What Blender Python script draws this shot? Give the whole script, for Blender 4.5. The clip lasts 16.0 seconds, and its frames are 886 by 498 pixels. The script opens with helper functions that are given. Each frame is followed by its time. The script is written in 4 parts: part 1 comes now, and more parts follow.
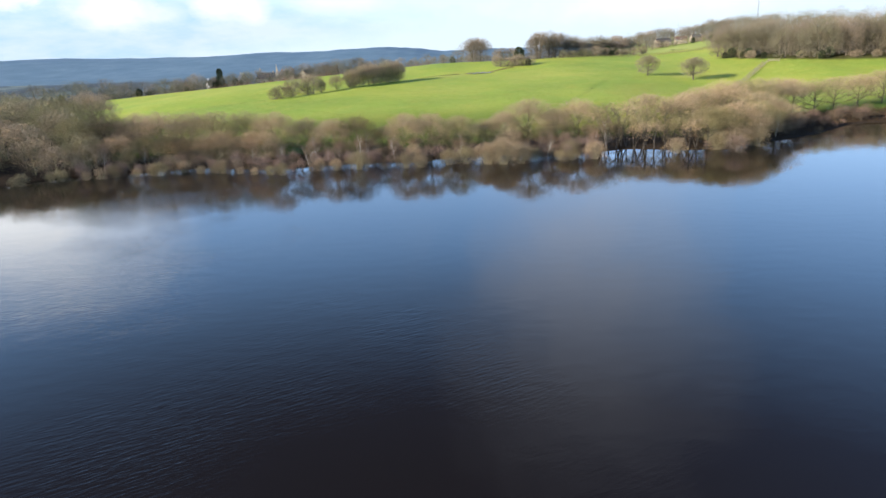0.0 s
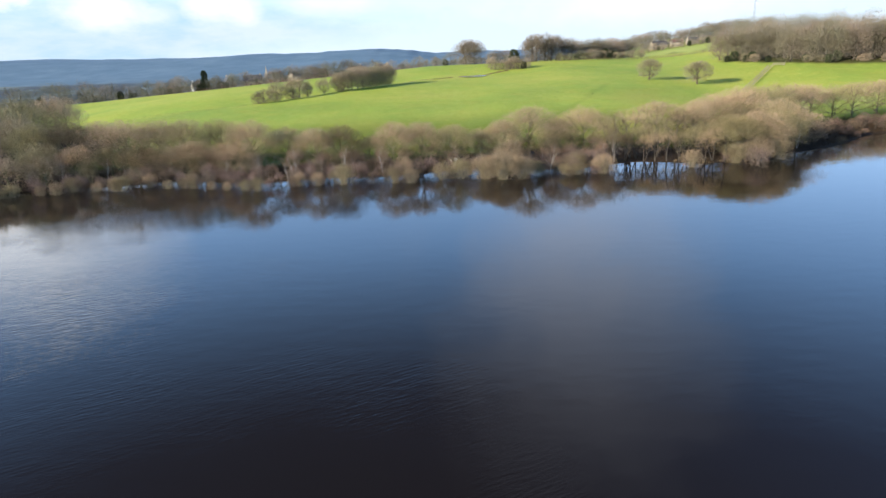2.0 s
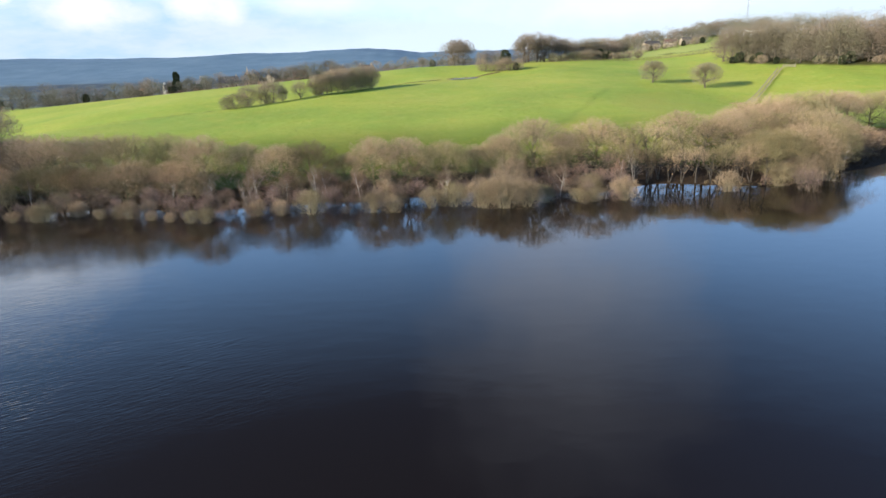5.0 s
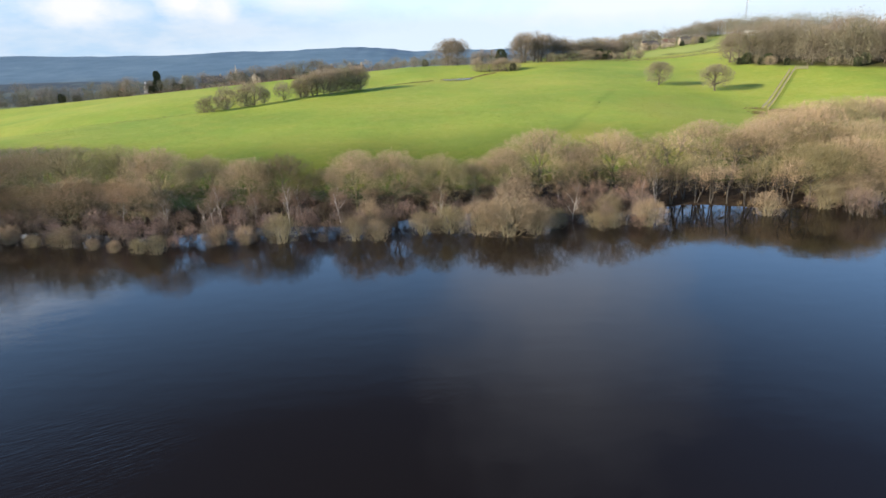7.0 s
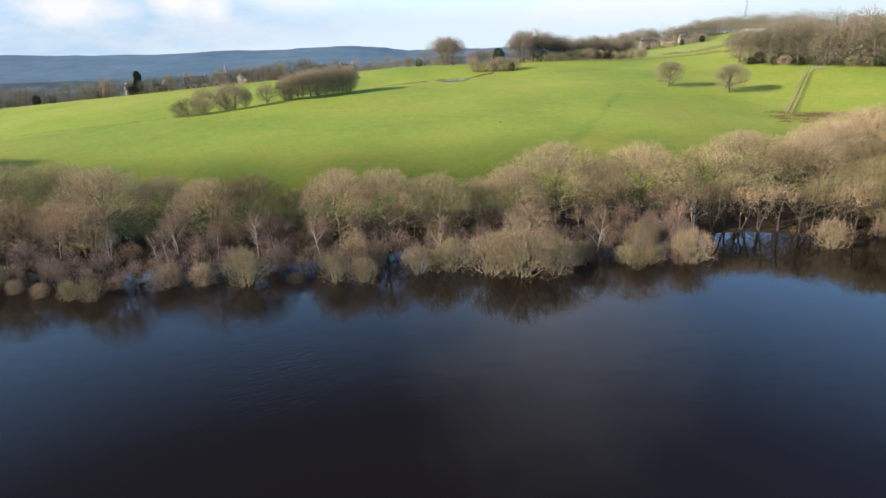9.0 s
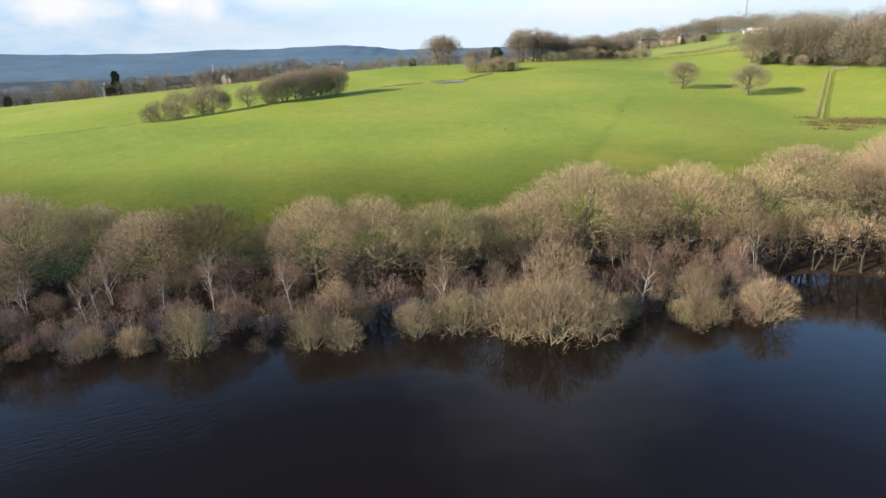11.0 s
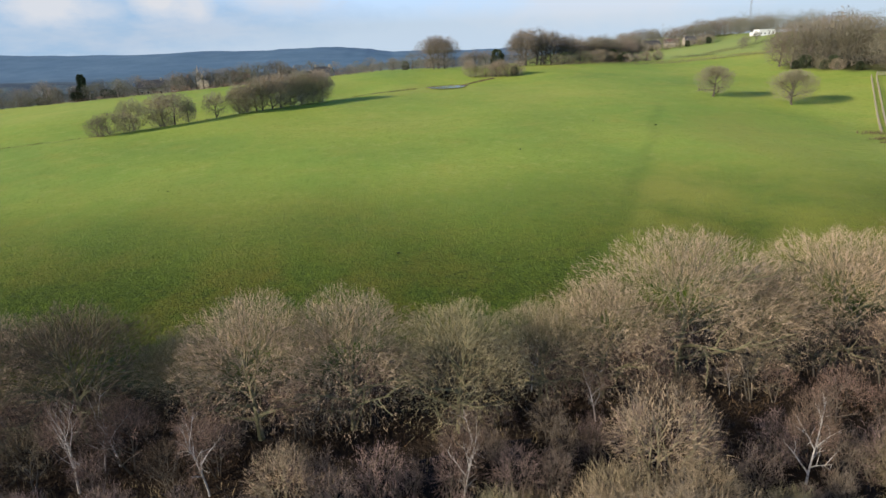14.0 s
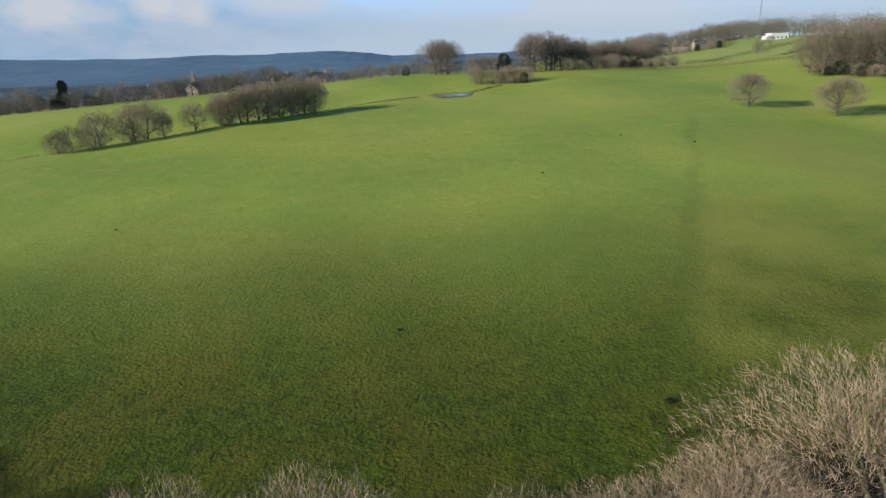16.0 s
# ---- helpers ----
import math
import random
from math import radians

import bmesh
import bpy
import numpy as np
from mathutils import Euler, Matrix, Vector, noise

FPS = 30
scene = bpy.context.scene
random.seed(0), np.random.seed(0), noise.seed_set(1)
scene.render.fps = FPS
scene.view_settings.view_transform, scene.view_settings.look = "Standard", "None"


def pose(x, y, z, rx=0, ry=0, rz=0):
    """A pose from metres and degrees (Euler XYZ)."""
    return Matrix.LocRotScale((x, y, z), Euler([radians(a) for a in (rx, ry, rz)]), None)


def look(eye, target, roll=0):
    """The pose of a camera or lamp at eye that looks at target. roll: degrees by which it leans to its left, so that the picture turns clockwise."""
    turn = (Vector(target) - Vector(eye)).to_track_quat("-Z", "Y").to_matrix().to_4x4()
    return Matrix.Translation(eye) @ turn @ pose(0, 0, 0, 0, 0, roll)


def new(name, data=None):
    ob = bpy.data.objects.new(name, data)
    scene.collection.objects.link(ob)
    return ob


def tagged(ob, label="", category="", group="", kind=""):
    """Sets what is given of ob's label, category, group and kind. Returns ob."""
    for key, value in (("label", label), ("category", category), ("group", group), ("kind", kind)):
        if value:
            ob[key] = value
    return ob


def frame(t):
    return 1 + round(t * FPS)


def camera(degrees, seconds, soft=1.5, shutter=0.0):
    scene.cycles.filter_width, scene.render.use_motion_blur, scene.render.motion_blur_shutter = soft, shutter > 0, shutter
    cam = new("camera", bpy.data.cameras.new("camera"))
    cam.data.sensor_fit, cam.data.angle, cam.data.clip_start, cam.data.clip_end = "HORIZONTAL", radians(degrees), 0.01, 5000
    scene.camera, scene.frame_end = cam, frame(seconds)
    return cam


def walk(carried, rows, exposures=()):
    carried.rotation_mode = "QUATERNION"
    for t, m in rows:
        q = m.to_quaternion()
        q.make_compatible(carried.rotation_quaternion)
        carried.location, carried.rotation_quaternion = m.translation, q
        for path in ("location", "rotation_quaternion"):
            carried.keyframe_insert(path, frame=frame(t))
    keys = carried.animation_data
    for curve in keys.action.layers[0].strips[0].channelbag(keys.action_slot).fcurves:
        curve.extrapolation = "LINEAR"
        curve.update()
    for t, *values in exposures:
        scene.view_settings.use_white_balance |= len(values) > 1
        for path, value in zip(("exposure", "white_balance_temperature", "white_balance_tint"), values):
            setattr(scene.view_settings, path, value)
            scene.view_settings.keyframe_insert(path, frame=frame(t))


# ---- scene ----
cam = camera(70.0, 16.0, soft=1.5)
PATH = [
    (0, (1.434, 3.381, 25.183), (1.387, 5.284, 24.57), -2.8),
    (0.5, (1.446, 6.811, 25.193), (1.405, 8.715, 24.583), -2.7),
    (1, (1.424, 10.234, 25.215), (1.389, 12.138, 24.606), -2.7),
    (1.5, (1.364, 13.675, 25.256), (1.335, 15.58, 24.646), -2.7),
    (2, (1.233, 17.136, 25.304), (1.21, 19.041, 24.695), -2.6),
    (2.5, (1.07, 20.642, 25.358), (1.054, 22.547, 24.749), -2.5),
    (3, (0.939, 24.23, 25.412), (0.929, 26.135, 24.803), -2.5),
    (3.5, (0.87, 27.936, 25.451), (0.866, 29.84, 24.84), -2.5),
    (4, (0.858, 31.77, 25.472), (0.861, 33.674, 24.861), -2.5),
    (6.5, (1.208, 51.63, 25.568), (1.242, 53.533, 24.955), -2.4),
    (7, (1.224, 55.704, 25.572), (1.263, 57.606, 24.957), -2.3),
    (7.5, (1.191, 59.819, 25.546), (1.236, 61.722, 24.93), -2.3),
    (8, (1.16, 63.931, 25.515), (1.209, 65.833, 24.897), -2.3),
    (8.5, (1.125, 68.065, 25.497), (1.179, 69.966, 24.879), -2.3),
    (9, (1.07, 72.229, 25.482), (1.128, 74.13, 24.863), -2.3),
    (11.5, (0.681, 94.159, 25.164), (0.766, 96.058, 24.543), -2.2),
    (12, (0.613, 98.706, 25.159), (0.703, 100.606, 24.54), -2.2),
    (12.5, (0.53, 103.263, 25.132), (0.623, 105.163, 24.514), -2.2),
    (13, (0.442, 107.829, 25.108), (0.539, 109.729, 24.491), -2.1),
    (13.5, (0.383, 112.391, 25.098), (0.483, 114.291, 24.482), -2.2),
    (14, (0.392, 116.925, 25.081), (0.496, 118.825, 24.464), -2.1),
    (14.5, (0.333, 121.645, 25.128), (0.44, 123.545, 24.513), -2.1),
    (15, (0.271, 126.37, 25.163), (0.381, 128.27, 24.548), -2.1),
    (15.5, (0.242, 131.142, 25.22), (0.354, 133.043, 24.607), -2.0),
    (16, (0.267, 135.883, 25.261), (0.372, 137.786, 24.655), -2.1),
]
walk(cam, [(t, look(eye, target, roll)) for t, eye, target, roll in PATH], exposures=[(0, 0.90, 6500, 10), (4, 0.88, 6500, 10), (7, 0.74, 6700, 10), (9, 0.71, 6800, 10), (12, 0.70, 6800, 10), (14, 0.28, 6350, 10), (15.5, 0.08, 6200, 10), (16, 0.02, 6150, 10)])

# ---- light ----
SUN_UP, SUN_FROM = radians(21), Vector((-0.92, -0.38, 0)).normalized()
sun = new("sun", bpy.data.lights.new("sun", "SUN"))
sun.data.energy, sun.data.angle, sun.data.color = 5.0, radians(0.6), (1.0, 0.89, 0.74)
sun.matrix_world = look(SUN_FROM * math.cos(SUN_UP) * 50 + Vector((0, 0, 50 * math.sin(SUN_UP))), (0, 0, 0))


def link(nt, a, b):
    nt.links.new(a, b)


def node(nt, kind, **values):
    n = nt.nodes.new(kind)
    for key, value in values.items():
        n.inputs[key.replace("_", " ")].default_value = value
    return n


def noise_at(nt, where, scale, detail=3.0, rough=0.55, stretch=None, shift=(0, 0, 0)):
    n = node(nt, "ShaderNodeTexNoise", Scale=scale, Detail=detail, Roughness=rough)
    if stretch:
        mp = nt.nodes.new("ShaderNodeMapping")
        mp.inputs["Scale"].default_value = stretch
        mp.inputs["Location"].default_value = shift
        link(nt, where, mp.inputs["Vector"])
        where = mp.outputs["Vector"]
    link(nt, where, n.inputs["Vector"])
    return n.outputs["Fac"]


def ramp(nt, fac, stops):
    r = nt.nodes.new("ShaderNodeValToRGB")
    while len(r.color_ramp.elements) < len(stops):
        r.color_ramp.elements.new(0.5)
    for e, (at, c) in zip(r.color_ramp.elements, stops):
        e.position = at
        e.color = (*c, 1) if len(c) == 3 else c
    link(nt, fac, r.inputs["Fac"])
    return r.outputs["Color"]


def grey(a, b, lo=0.0, hi=1.0):
    return [(a, (lo, lo, lo)), (b, (hi, hi, hi))]


def mixed(nt, fac, a, b, how="MIX"):
    m = nt.nodes.new("ShaderNodeMix")
    m.data_type, m.blend_type = "RGBA", how
    f, ca, cb = m.inputs[0], m.inputs[6], m.inputs[7]
    for socket, value in ((f, fac), (ca, a), (cb, b)):
        if isinstance(value, bpy.types.NodeSocket):
            link(nt, value, socket)
        elif isinstance(value, tuple):
            socket.default_value = (*value, 1)
        else:
            socket.default_value = value
    return m.outputs[2]


world = bpy.data.worlds.new("sky")
scene.world = world
world.use_nodes = True
nt = world.node_tree
nt.nodes.clear()
out = nt.nodes.new("ShaderNodeOutputWorld")
bg = node(nt, "ShaderNodeBackground", Strength=0.09)
sky = nt.nodes.new("ShaderNodeTexSky")
sky.sky_type, sky.sun_disc = "NISHITA", False
sky.sun_elevation, sky.sun_rotation = SUN_UP, math.atan2(SUN_FROM.x, SUN_FROM.y) % (2 * math.pi)
sky.altitude, sky.air_density, sky.dust_density, sky.ozone_density = 100, 1.0, 1.2, 1.5
way = nt.nodes.new("ShaderNodeTexCoord").outputs["Generated"]


def maths(nt, how, a, b):
    n = nt.nodes.new("ShaderNodeMath")
    n.operation = how
    for socket, value in zip(n.inputs, (a, b)):
        if isinstance(value, bpy.types.NodeSocket):
            link(nt, value, socket)
        else:
            socket.default_value = value
    return n.outputs[0]


def cloud(turn, lift, wide, tall, ragged, core=0.35):
    """A cloud round one way in the sky, in degrees, with torn edges."""
    c = Vector((math.sin(radians(turn)) * math.cos(radians(lift)), math.cos(radians(turn)) * math.cos(radians(lift)), math.sin(radians(lift))))
    mp = nt.nodes.new("ShaderNodeMapping")
    scale = Vector((1 / radians(wide), 1 / radians(wide), 1 / radians(tall)))
    mp.inputs["Scale"].default_value = scale
    mp.inputs["Location"].default_value = [-a * b for a, b in zip(c, scale)]
    link(nt, way, mp.inputs["Vector"])
    size = nt.nodes.new("ShaderNodeVectorMath")
    size.operation = "LENGTH"
    link(nt, mp.outputs["Vector"], size.inputs[0])
    off = maths(nt, "MULTIPLY", maths(nt, "SUBTRACT", torn, 0.5), ragged)
    return ramp(nt, maths(nt, "ADD", size.outputs["Value"], off), grey(core, 1.0, 1.0, 0.0))


torn = noise_at(nt, way, 11.0, 8, 0.62, (1.0, 1.0, 1.6), (3.0, 1.0, 0.0))
up = nt.nodes.new("ShaderNodeSeparateXYZ")
link(nt, way, up.inputs[0])
veil = noise_at(nt, way, 2.2, 4, 0.5, (1.0, 1.0, 0.6), (11.4, -11.3, -10.2))
thin = mixed(nt, 1.0, ramp(nt, veil, grey(0.50, 0.72, 0.0, 0.30)), ramp(nt, up.outputs["Z"], [(0.06, (0.15, 0.15, 0.15)), (0.20, (1, 1, 1)), (0.34, (1, 1, 1)), (0.50, (0.0, 0.0, 0.0))]), "MULTIPLY")
low_haze = ramp(nt, up.outputs["Z"], [(0.0, (0.92, 0.92, 0.92)), (0.12, (0.75, 0.75, 0.75)), (0.30, (0.55, 0.55, 0.55)), (0.52, (0, 0, 0))])
haze_tone = ramp(nt, up.outputs["Z"], [(0.03, (5.5, 6.6, 7.8)), (0.13, (7.0, 10.8, 16.5)), (0.32, (5.6, 11.4, 21.0))])
clear = mixed(nt, 1.0, sky.outputs["Color"], ramp(nt, up.outputs["X"], [(0.0, (0.46, 0.55, 0.74)), (0.5, (0.70, 0.90, 1.22))]), "MULTIPLY")
deep = ramp(nt, maths(nt, "ADD", maths(nt, "MULTIPLY", up.outputs["X"], -0.60), up.outputs["Z"]), grey(0.44, 0.70, 1.0, 0.86))
high = mixed(nt, 1.0, mixed(nt, thin, mixed(nt, low_haze, clear, haze_tone), (10.5, 11.2, 12.4)), deep, "MULTIPLY")
# a grey bank low over the hills, heaped white clouds above it, and two larger ones higher up
bank_tone = ramp(nt, noise_at(nt, way, 9.0, 6, 0.6, (1.0, 1.0, 4.0), (0.4, 0.0, 0.0)), [(0.36, (3.1, 4.6, 6.4)), (0.64, (4.7, 5.5, 6.6))])
tone = mixed(nt, mixed(nt, 0.8, (0, 0, 0), cloud(-30, 2.5, 30, 4.2, 0.7, 0.5)), high, bank_tone)
for turn, lift, wide, tall, much in ((-27, 3.9, 4.2, 2.2, 0.9), (-18.8, 4.3, 2.6, 2.0, 1.0), (-16.2, 3.5, 1.8, 1.5, 0.85), (-23.0, 3.3, 2.2, 1.1, 0.5), (-9, 4.2, 5.0, 1.6, 0.6), (-34, 5.6, 4.0, 2.4, 0.8), (17, 3.4, 14.0, 3.0, 0.55)):
    tone = mixed(nt, mixed(nt, much, (0, 0, 0), cloud(turn, lift, wide, tall, 1.5)), tone, (6.7, 6.8, 7.1))
for turn, lift, wide, tall, much, white in ((-36, 11.5, 14.0, 8.0, 1.0, (15.0, 15.6, 16.4)), (9.0, 19, 8, 10.0, 0.30, (10.5, 11.0, 12.4)), (12, 27, 14, 15.0, 0.40, (8.6, 9.2, 10.8))):
    tone = mixed(nt, mixed(nt, much, (0, 0, 0), cloud(turn, lift, wide, tall, 0.9, 0.15)), tone, white)
link(nt, tone, bg.inputs["Color"])
link(nt, bg.outputs[0], out.inputs["Surface"])


# ---- materials ----
def surface(name, rough=0.8):
    m = bpy.data.materials.new(name)
    m.use_nodes = True
    t = m.node_tree
    b = t.nodes["Principled BSDF"]
    b.inputs["Roughness"].default_value = rough
    return m, t, b


def relief(t, b, fac, strength, distance):
    n = node(t, "ShaderNodeBump", Strength=strength, Distance=distance)
    link(t, fac, n.inputs["Height"])
    link(t, n.outputs["Normal"], b.inputs["Normal"])


def place_of(t):
    return t.nodes.new("ShaderNodeNewGeometry").outputs["Position"]


def plain(name, dark, light, rough=0.8, scale=1.0, bump=0.0):
    """A surface whose colour wanders between two tones, coarsely and finely."""
    m, t, b = surface(name, rough)
    at = place_of(t)
    a = noise_at(t, at, scale, 5, 0.6)
    c = ramp(t, a, [(0.3, dark), (0.7, light)])
    c = mixed(t, ramp(t, noise_at(t, at, scale * 9, 3), grey(0.35, 0.7, 0.0, 0.35)), c, tuple(v * 0.6 for v in dark))
    link(t, c, b.inputs["Base Color"])
    if bump:
        relief(t, b, a, 0.6, bump)
    return m


def twig_stuff(name, dark, light, shift=0.35):
    """Twigs and leaves: every piece has its own tone, and every plant too."""
    m, t, b = surface(name, 0.75)
    geo = t.nodes.new("ShaderNodeNewGeometry")
    info = t.nodes.new("ShaderNodeObjectInfo")
    c = ramp(t, geo.outputs["Random Per Island"], [(0.0, dark), (1.0, light)])
    k = shift / 0.35
    tone = ramp(t, info.outputs["Random"], [(0.0, (1 - 0.38 * k, 1 - 0.40 * k, 1 - 0.42 * k)), (0.3, (1 - 0.12 * k, 1 - 0.06 * k, 1 - 0.22 * k)), (0.6, (1, 0.95, 0.92)), (1.0, (1 + 0.25 * k, 1 + 0.17 * k, 1 + 0.12 * k))])
    link(t, mixed(t, 1.0, c, tone, "MULTIPLY"), b.inputs["Base Color"])
    b.inputs["Specular IOR Level"].default_value = 0.2
    return m


OAK_BARK = plain("mossy_oak_bark", (0.105, 0.10, 0.045), (0.22, 0.20, 0.10), 0.9, 3.0, 0.02)
DARK_BARK = plain("dark_alder_bark", (0.07, 0.06, 0.04), (0.17, 0.14, 0.10), 0.9, 3.0, 0.02)
# bark of the alders by the flood, darkened to carry the trunks' shade
SHADED_BARK = plain("shaded_dark_bark", (0.030, 0.026, 0.020), (0.085, 0.070, 0.052), 0.8, 3.0, 0.02)
PALE_BARK = plain("pale_willow_bark", (0.20, 0.17, 0.09), (0.34, 0.29, 0.17), 0.85, 4.0, 0.01)
OAK_TWIG = twig_stuff("oak_twigs", (0.189, 0.156, 0.085), (0.537, 0.421, 0.294), 0.55)
ALDER_TWIG = twig_stuff("alder_twigs", (0.112, 0.078, 0.062), (0.312, 0.222, 0.172), 0.55)
WILLOW_TWIG = twig_stuff("willow_twigs", (0.170, 0.132, 0.084), (0.425, 0.338, 0.229), 0.4)
BIRCH_TWIG = twig_stuff("birch_twigs", (0.145, 0.100, 0.074), (0.34, 0.242, 0.175))
THORN_TWIG = twig_stuff("thorn_twigs", (0.255, 0.214, 0.152), (0.375, 0.316, 0.230))
# twigs of valley and hilltop, greyed in colour for distance haze
HAZED_TWIG = twig_stuff("hazed_twigs", (0.175, 0.161, 0.145), (0.265, 0.244, 0.218))
FAR_TWIG = twig_stuff("far_twigs", (0.165, 0.141, 0.113), (0.275, 0.234, 0.187))
DARK_HEDGE = twig_stuff("hedge_twigs", (0.05, 0.05, 0.025), (0.15, 0.13, 0.07))
WOOD_TWIG = twig_stuff("wood_twigs", (0.245, 0.205, 0.135), (0.425, 0.352, 0.250), 0.5)
SAPLING_TWIG = twig_stuff("sapling_twigs", (0.132, 0.096, 0.086), (0.328, 0.244, 0.209))
# dead bracken, its brown deepened for the shade of the twigs above
SHADED_BRACKEN = twig_stuff("shaded_dead_bracken", (0.032, 0.020, 0.013), (0.12, 0.072, 0.042))
RUSH = twig_stuff("brown_rushes", (0.10, 0.08, 0.04), (0.27, 0.21, 0.11))
REED = twig_stuff("dry_reeds", (0.15, 0.12, 0.06), (0.34, 0.28, 0.16))
GRASS = twig_stuff("grass_blades", (0.080, 0.120, 0.010), (0.165, 0.205, 0.020), 0.0)
DRY_GRASS = twig_stuff("dry_grass", (0.30, 0.28, 0.09), (0.52, 0.48, 0.20))
EVERGREEN = twig_stuff("evergreen_leaves", (0.025, 0.04, 0.018), (0.08, 0.10, 0.05))

m, t, b = surface("white_birch_bark", 0.7)
at = place_of(t)
marks = ramp(t, noise_at(t, at, 2.5, 4, 0.7, (1, 1, 3.5)), [(0.36, (0.09, 0.07, 0.06)), (0.46, (0.52, 0.48, 0.42))])
link(t, marks, b.inputs["Base Color"])
BIRCH_BARK = m

def told(t, name):
    n = t.nodes.new("ShaderNodeAttribute")
    n.attribute_name = name
    return n.outputs["Fac"]


# field, leaf litter and far land in one sheet
m, t, b = surface("ground", 0.95)
at = place_of(t)
b.inputs["Specular IOR Level"].default_value = 0.15
broad = noise_at(t, at, 0.018, 6, 0.6)
mid = noise_at(t, at, 0.11, 5, 0.65)
fine = noise_at(t, at, 1.6, 6, 0.7)
tuft = noise_at(t, at, 5.0, 4, 0.7)
grass = ramp(t, broad, [(0.34, (0.215, 0.313, 0.052)), (0.50, (0.298, 0.375, 0.060)), (0.66, (0.392, 0.408, 0.078))])
grass = mixed(t, ramp(t, mid, grey(0.50, 0.78, 0, 0.55)), grass, (0.398, 0.353, 0.067))
grass = mixed(t, ramp(t, fine, grey(0.42, 0.75, 0, 0.6)), grass, (0.146, 0.205, 0.018))
clump = noise_at(t, at, 0.42, 6, 0.7, (1.0, 0.8, 1.0))
grass = mixed(t, ramp(t, clump, grey(0.54, 0.72, 0, 0.5)), grass, (0.431, 0.431, 0.123))
lush = noise_at(t, at, 0.04, 5, 0.65, (1.0, 0.7, 1.0), (7, 3, 0))
grass = mixed(t, ramp(t, lush, grey(0.48, 0.68, 0, 0.4)), grass, (0.187, 0.330, 0.047))
grass = mixed(t, ramp(t, clump, grey(0.30, 0.44, 0.5, 0)), grass, (0.176, 0.249, 0.029))
grass = mixed(t, ramp(t, tuft, grey(0.52, 0.75, 0, 0.28)), grass, (0.421, 0.421, 0.082))
# brown leaf litter with the shade under the trees mixed into its tones
shaded_litter = ramp(t, noise_at(t, at, 1.2, 6, 0.7), [(0.3, (0.018, 0.013, 0.009)), (0.7, (0.058, 0.040, 0.025))])
# distance haze is put into these far colours as a blue cast
hazed_farland = ramp(t, noise_at(t, at, 0.009, 6, 0.7, (1.0, 0.45, 1.0)), [(0.36, (0.045, 0.066, 0.092)), (0.50, (0.06, 0.085, 0.110)), (0.58, (0.13, 0.17, 0.165)), (0.75, (0.19, 0.215, 0.20))])
hazed_farland = mixed(t, ramp(t, noise_at(t, at, 0.04, 4), grey(0.45, 0.7, 0, 0.5)), hazed_farland, (0.05, 0.06, 0.07))
hazed_hills = ramp(t, noise_at(t, at, 0.008, 7, 0.68, (1.0, 1.0, 2.0)), [(0.35, (0.086, 0.155, 0.225)), (0.55, (0.110, 0.183, 0.258)), (0.72, (0.140, 0.215, 0.285))])


# near grass coloured darker for the shade between blades seen from above
blade_shade = mixed(t, ramp(t, noise_at(t, at, 0.9, 6, 0.75), grey(0.35, 0.7, 0.25, 1.0)), (0.021, 0.040, 0.004), (0.100, 0.143, 0.014))
blade_shade = mixed(t, ramp(t, noise_at(t, at, 0.06, 6, 0.7), grey(0.47, 0.63, 0.0, 0.75)), blade_shade, (0.145, 0.125, 0.018))
blade_shade = mixed(t, ramp(t, noise_at(t, at, 1.9, 4, 0.6), grey(0.57, 0.66, 0.0, 0.75)), blade_shade, (0.020, 0.036, 0.004))
grass = mixed(t, told(t, "blade_shade"), grass, blade_shade)
def part_of(a, b):
    n = t.nodes.new("ShaderNodeMath")
    n.operation = "MULTIPLY"
    link(t, a, n.inputs[0])
    if isinstance(b, float):
        n.inputs[1].default_value = b
    else:
        link(t, b, n.inputs[1])
    return n.outputs[0]


grass = mixed(t, part_of(told(t, "worn"), 0.35), grass, (0.12, 0.17, 0.025))
grass = mixed(t, part_of(told(t, "dry"), ramp(t, noise_at(t, at, 0.07, 5, 0.6), grey(0.38, 0.62, 0.05, 0.6))), grass, (0.34, 0.33, 0.06))
# hill grass paled in colour to show the haze over it
grass = mixed(t, part_of(told(t, "upland_haze"), 0.6), grass, (0.30, 0.35, 0.11))
c = mixed(t, told(t, "shaded_litter"), grass, shaded_litter)
c = mixed(t, told(t, "far"), c, hazed_farland)
c = mixed(t, told(t, "hill"), c, hazed_hills)
link(t, c, b.inputs["Base Color"])
relief(t, b, mixed(t, 0.55, fine, noise_at(t, at, 3.2, 3, 0.6)), 1.0, 0.30)
link(t, maths(t, "ADD", maths(t, "MULTIPLY", told(t, "blade_shade"), 0.65), 0.35), t.nodes["Bump"].inputs["Strength"])
GROUND = m

m, t, b = surface("lake_water", 0.05)
at = place_of(t)
b.inputs["Base Color"].default_value = (0.010, 0.0075, 0.006, 1)
b.inputs["IOR"].default_value = 1.333
swell = noise_at(t, at, 0.35, 3, 0.5, (1, 1.6, 1))
turned = t.nodes.new("ShaderNodeMapping")
turned.inputs["Rotation"].default_value = (0, 0, radians(-28))
link(t, at, turned.inputs["Vector"])
chop = noise_at(t, turned.outputs["Vector"], 1.5, 2, 0.5, (0.45, 2.3, 1))
part_y = t.nodes.new("ShaderNodeSeparateXYZ")
link(t, at, part_y.inputs[0])
sheltered = maths(t, "ADD", maths(t, "MULTIPLY", maths(t, "MAXIMUM", part_y.outputs["X"], -15.0), 0.006), maths(t, "MULTIPLY", part_y.outputs["Y"], 0.0016))
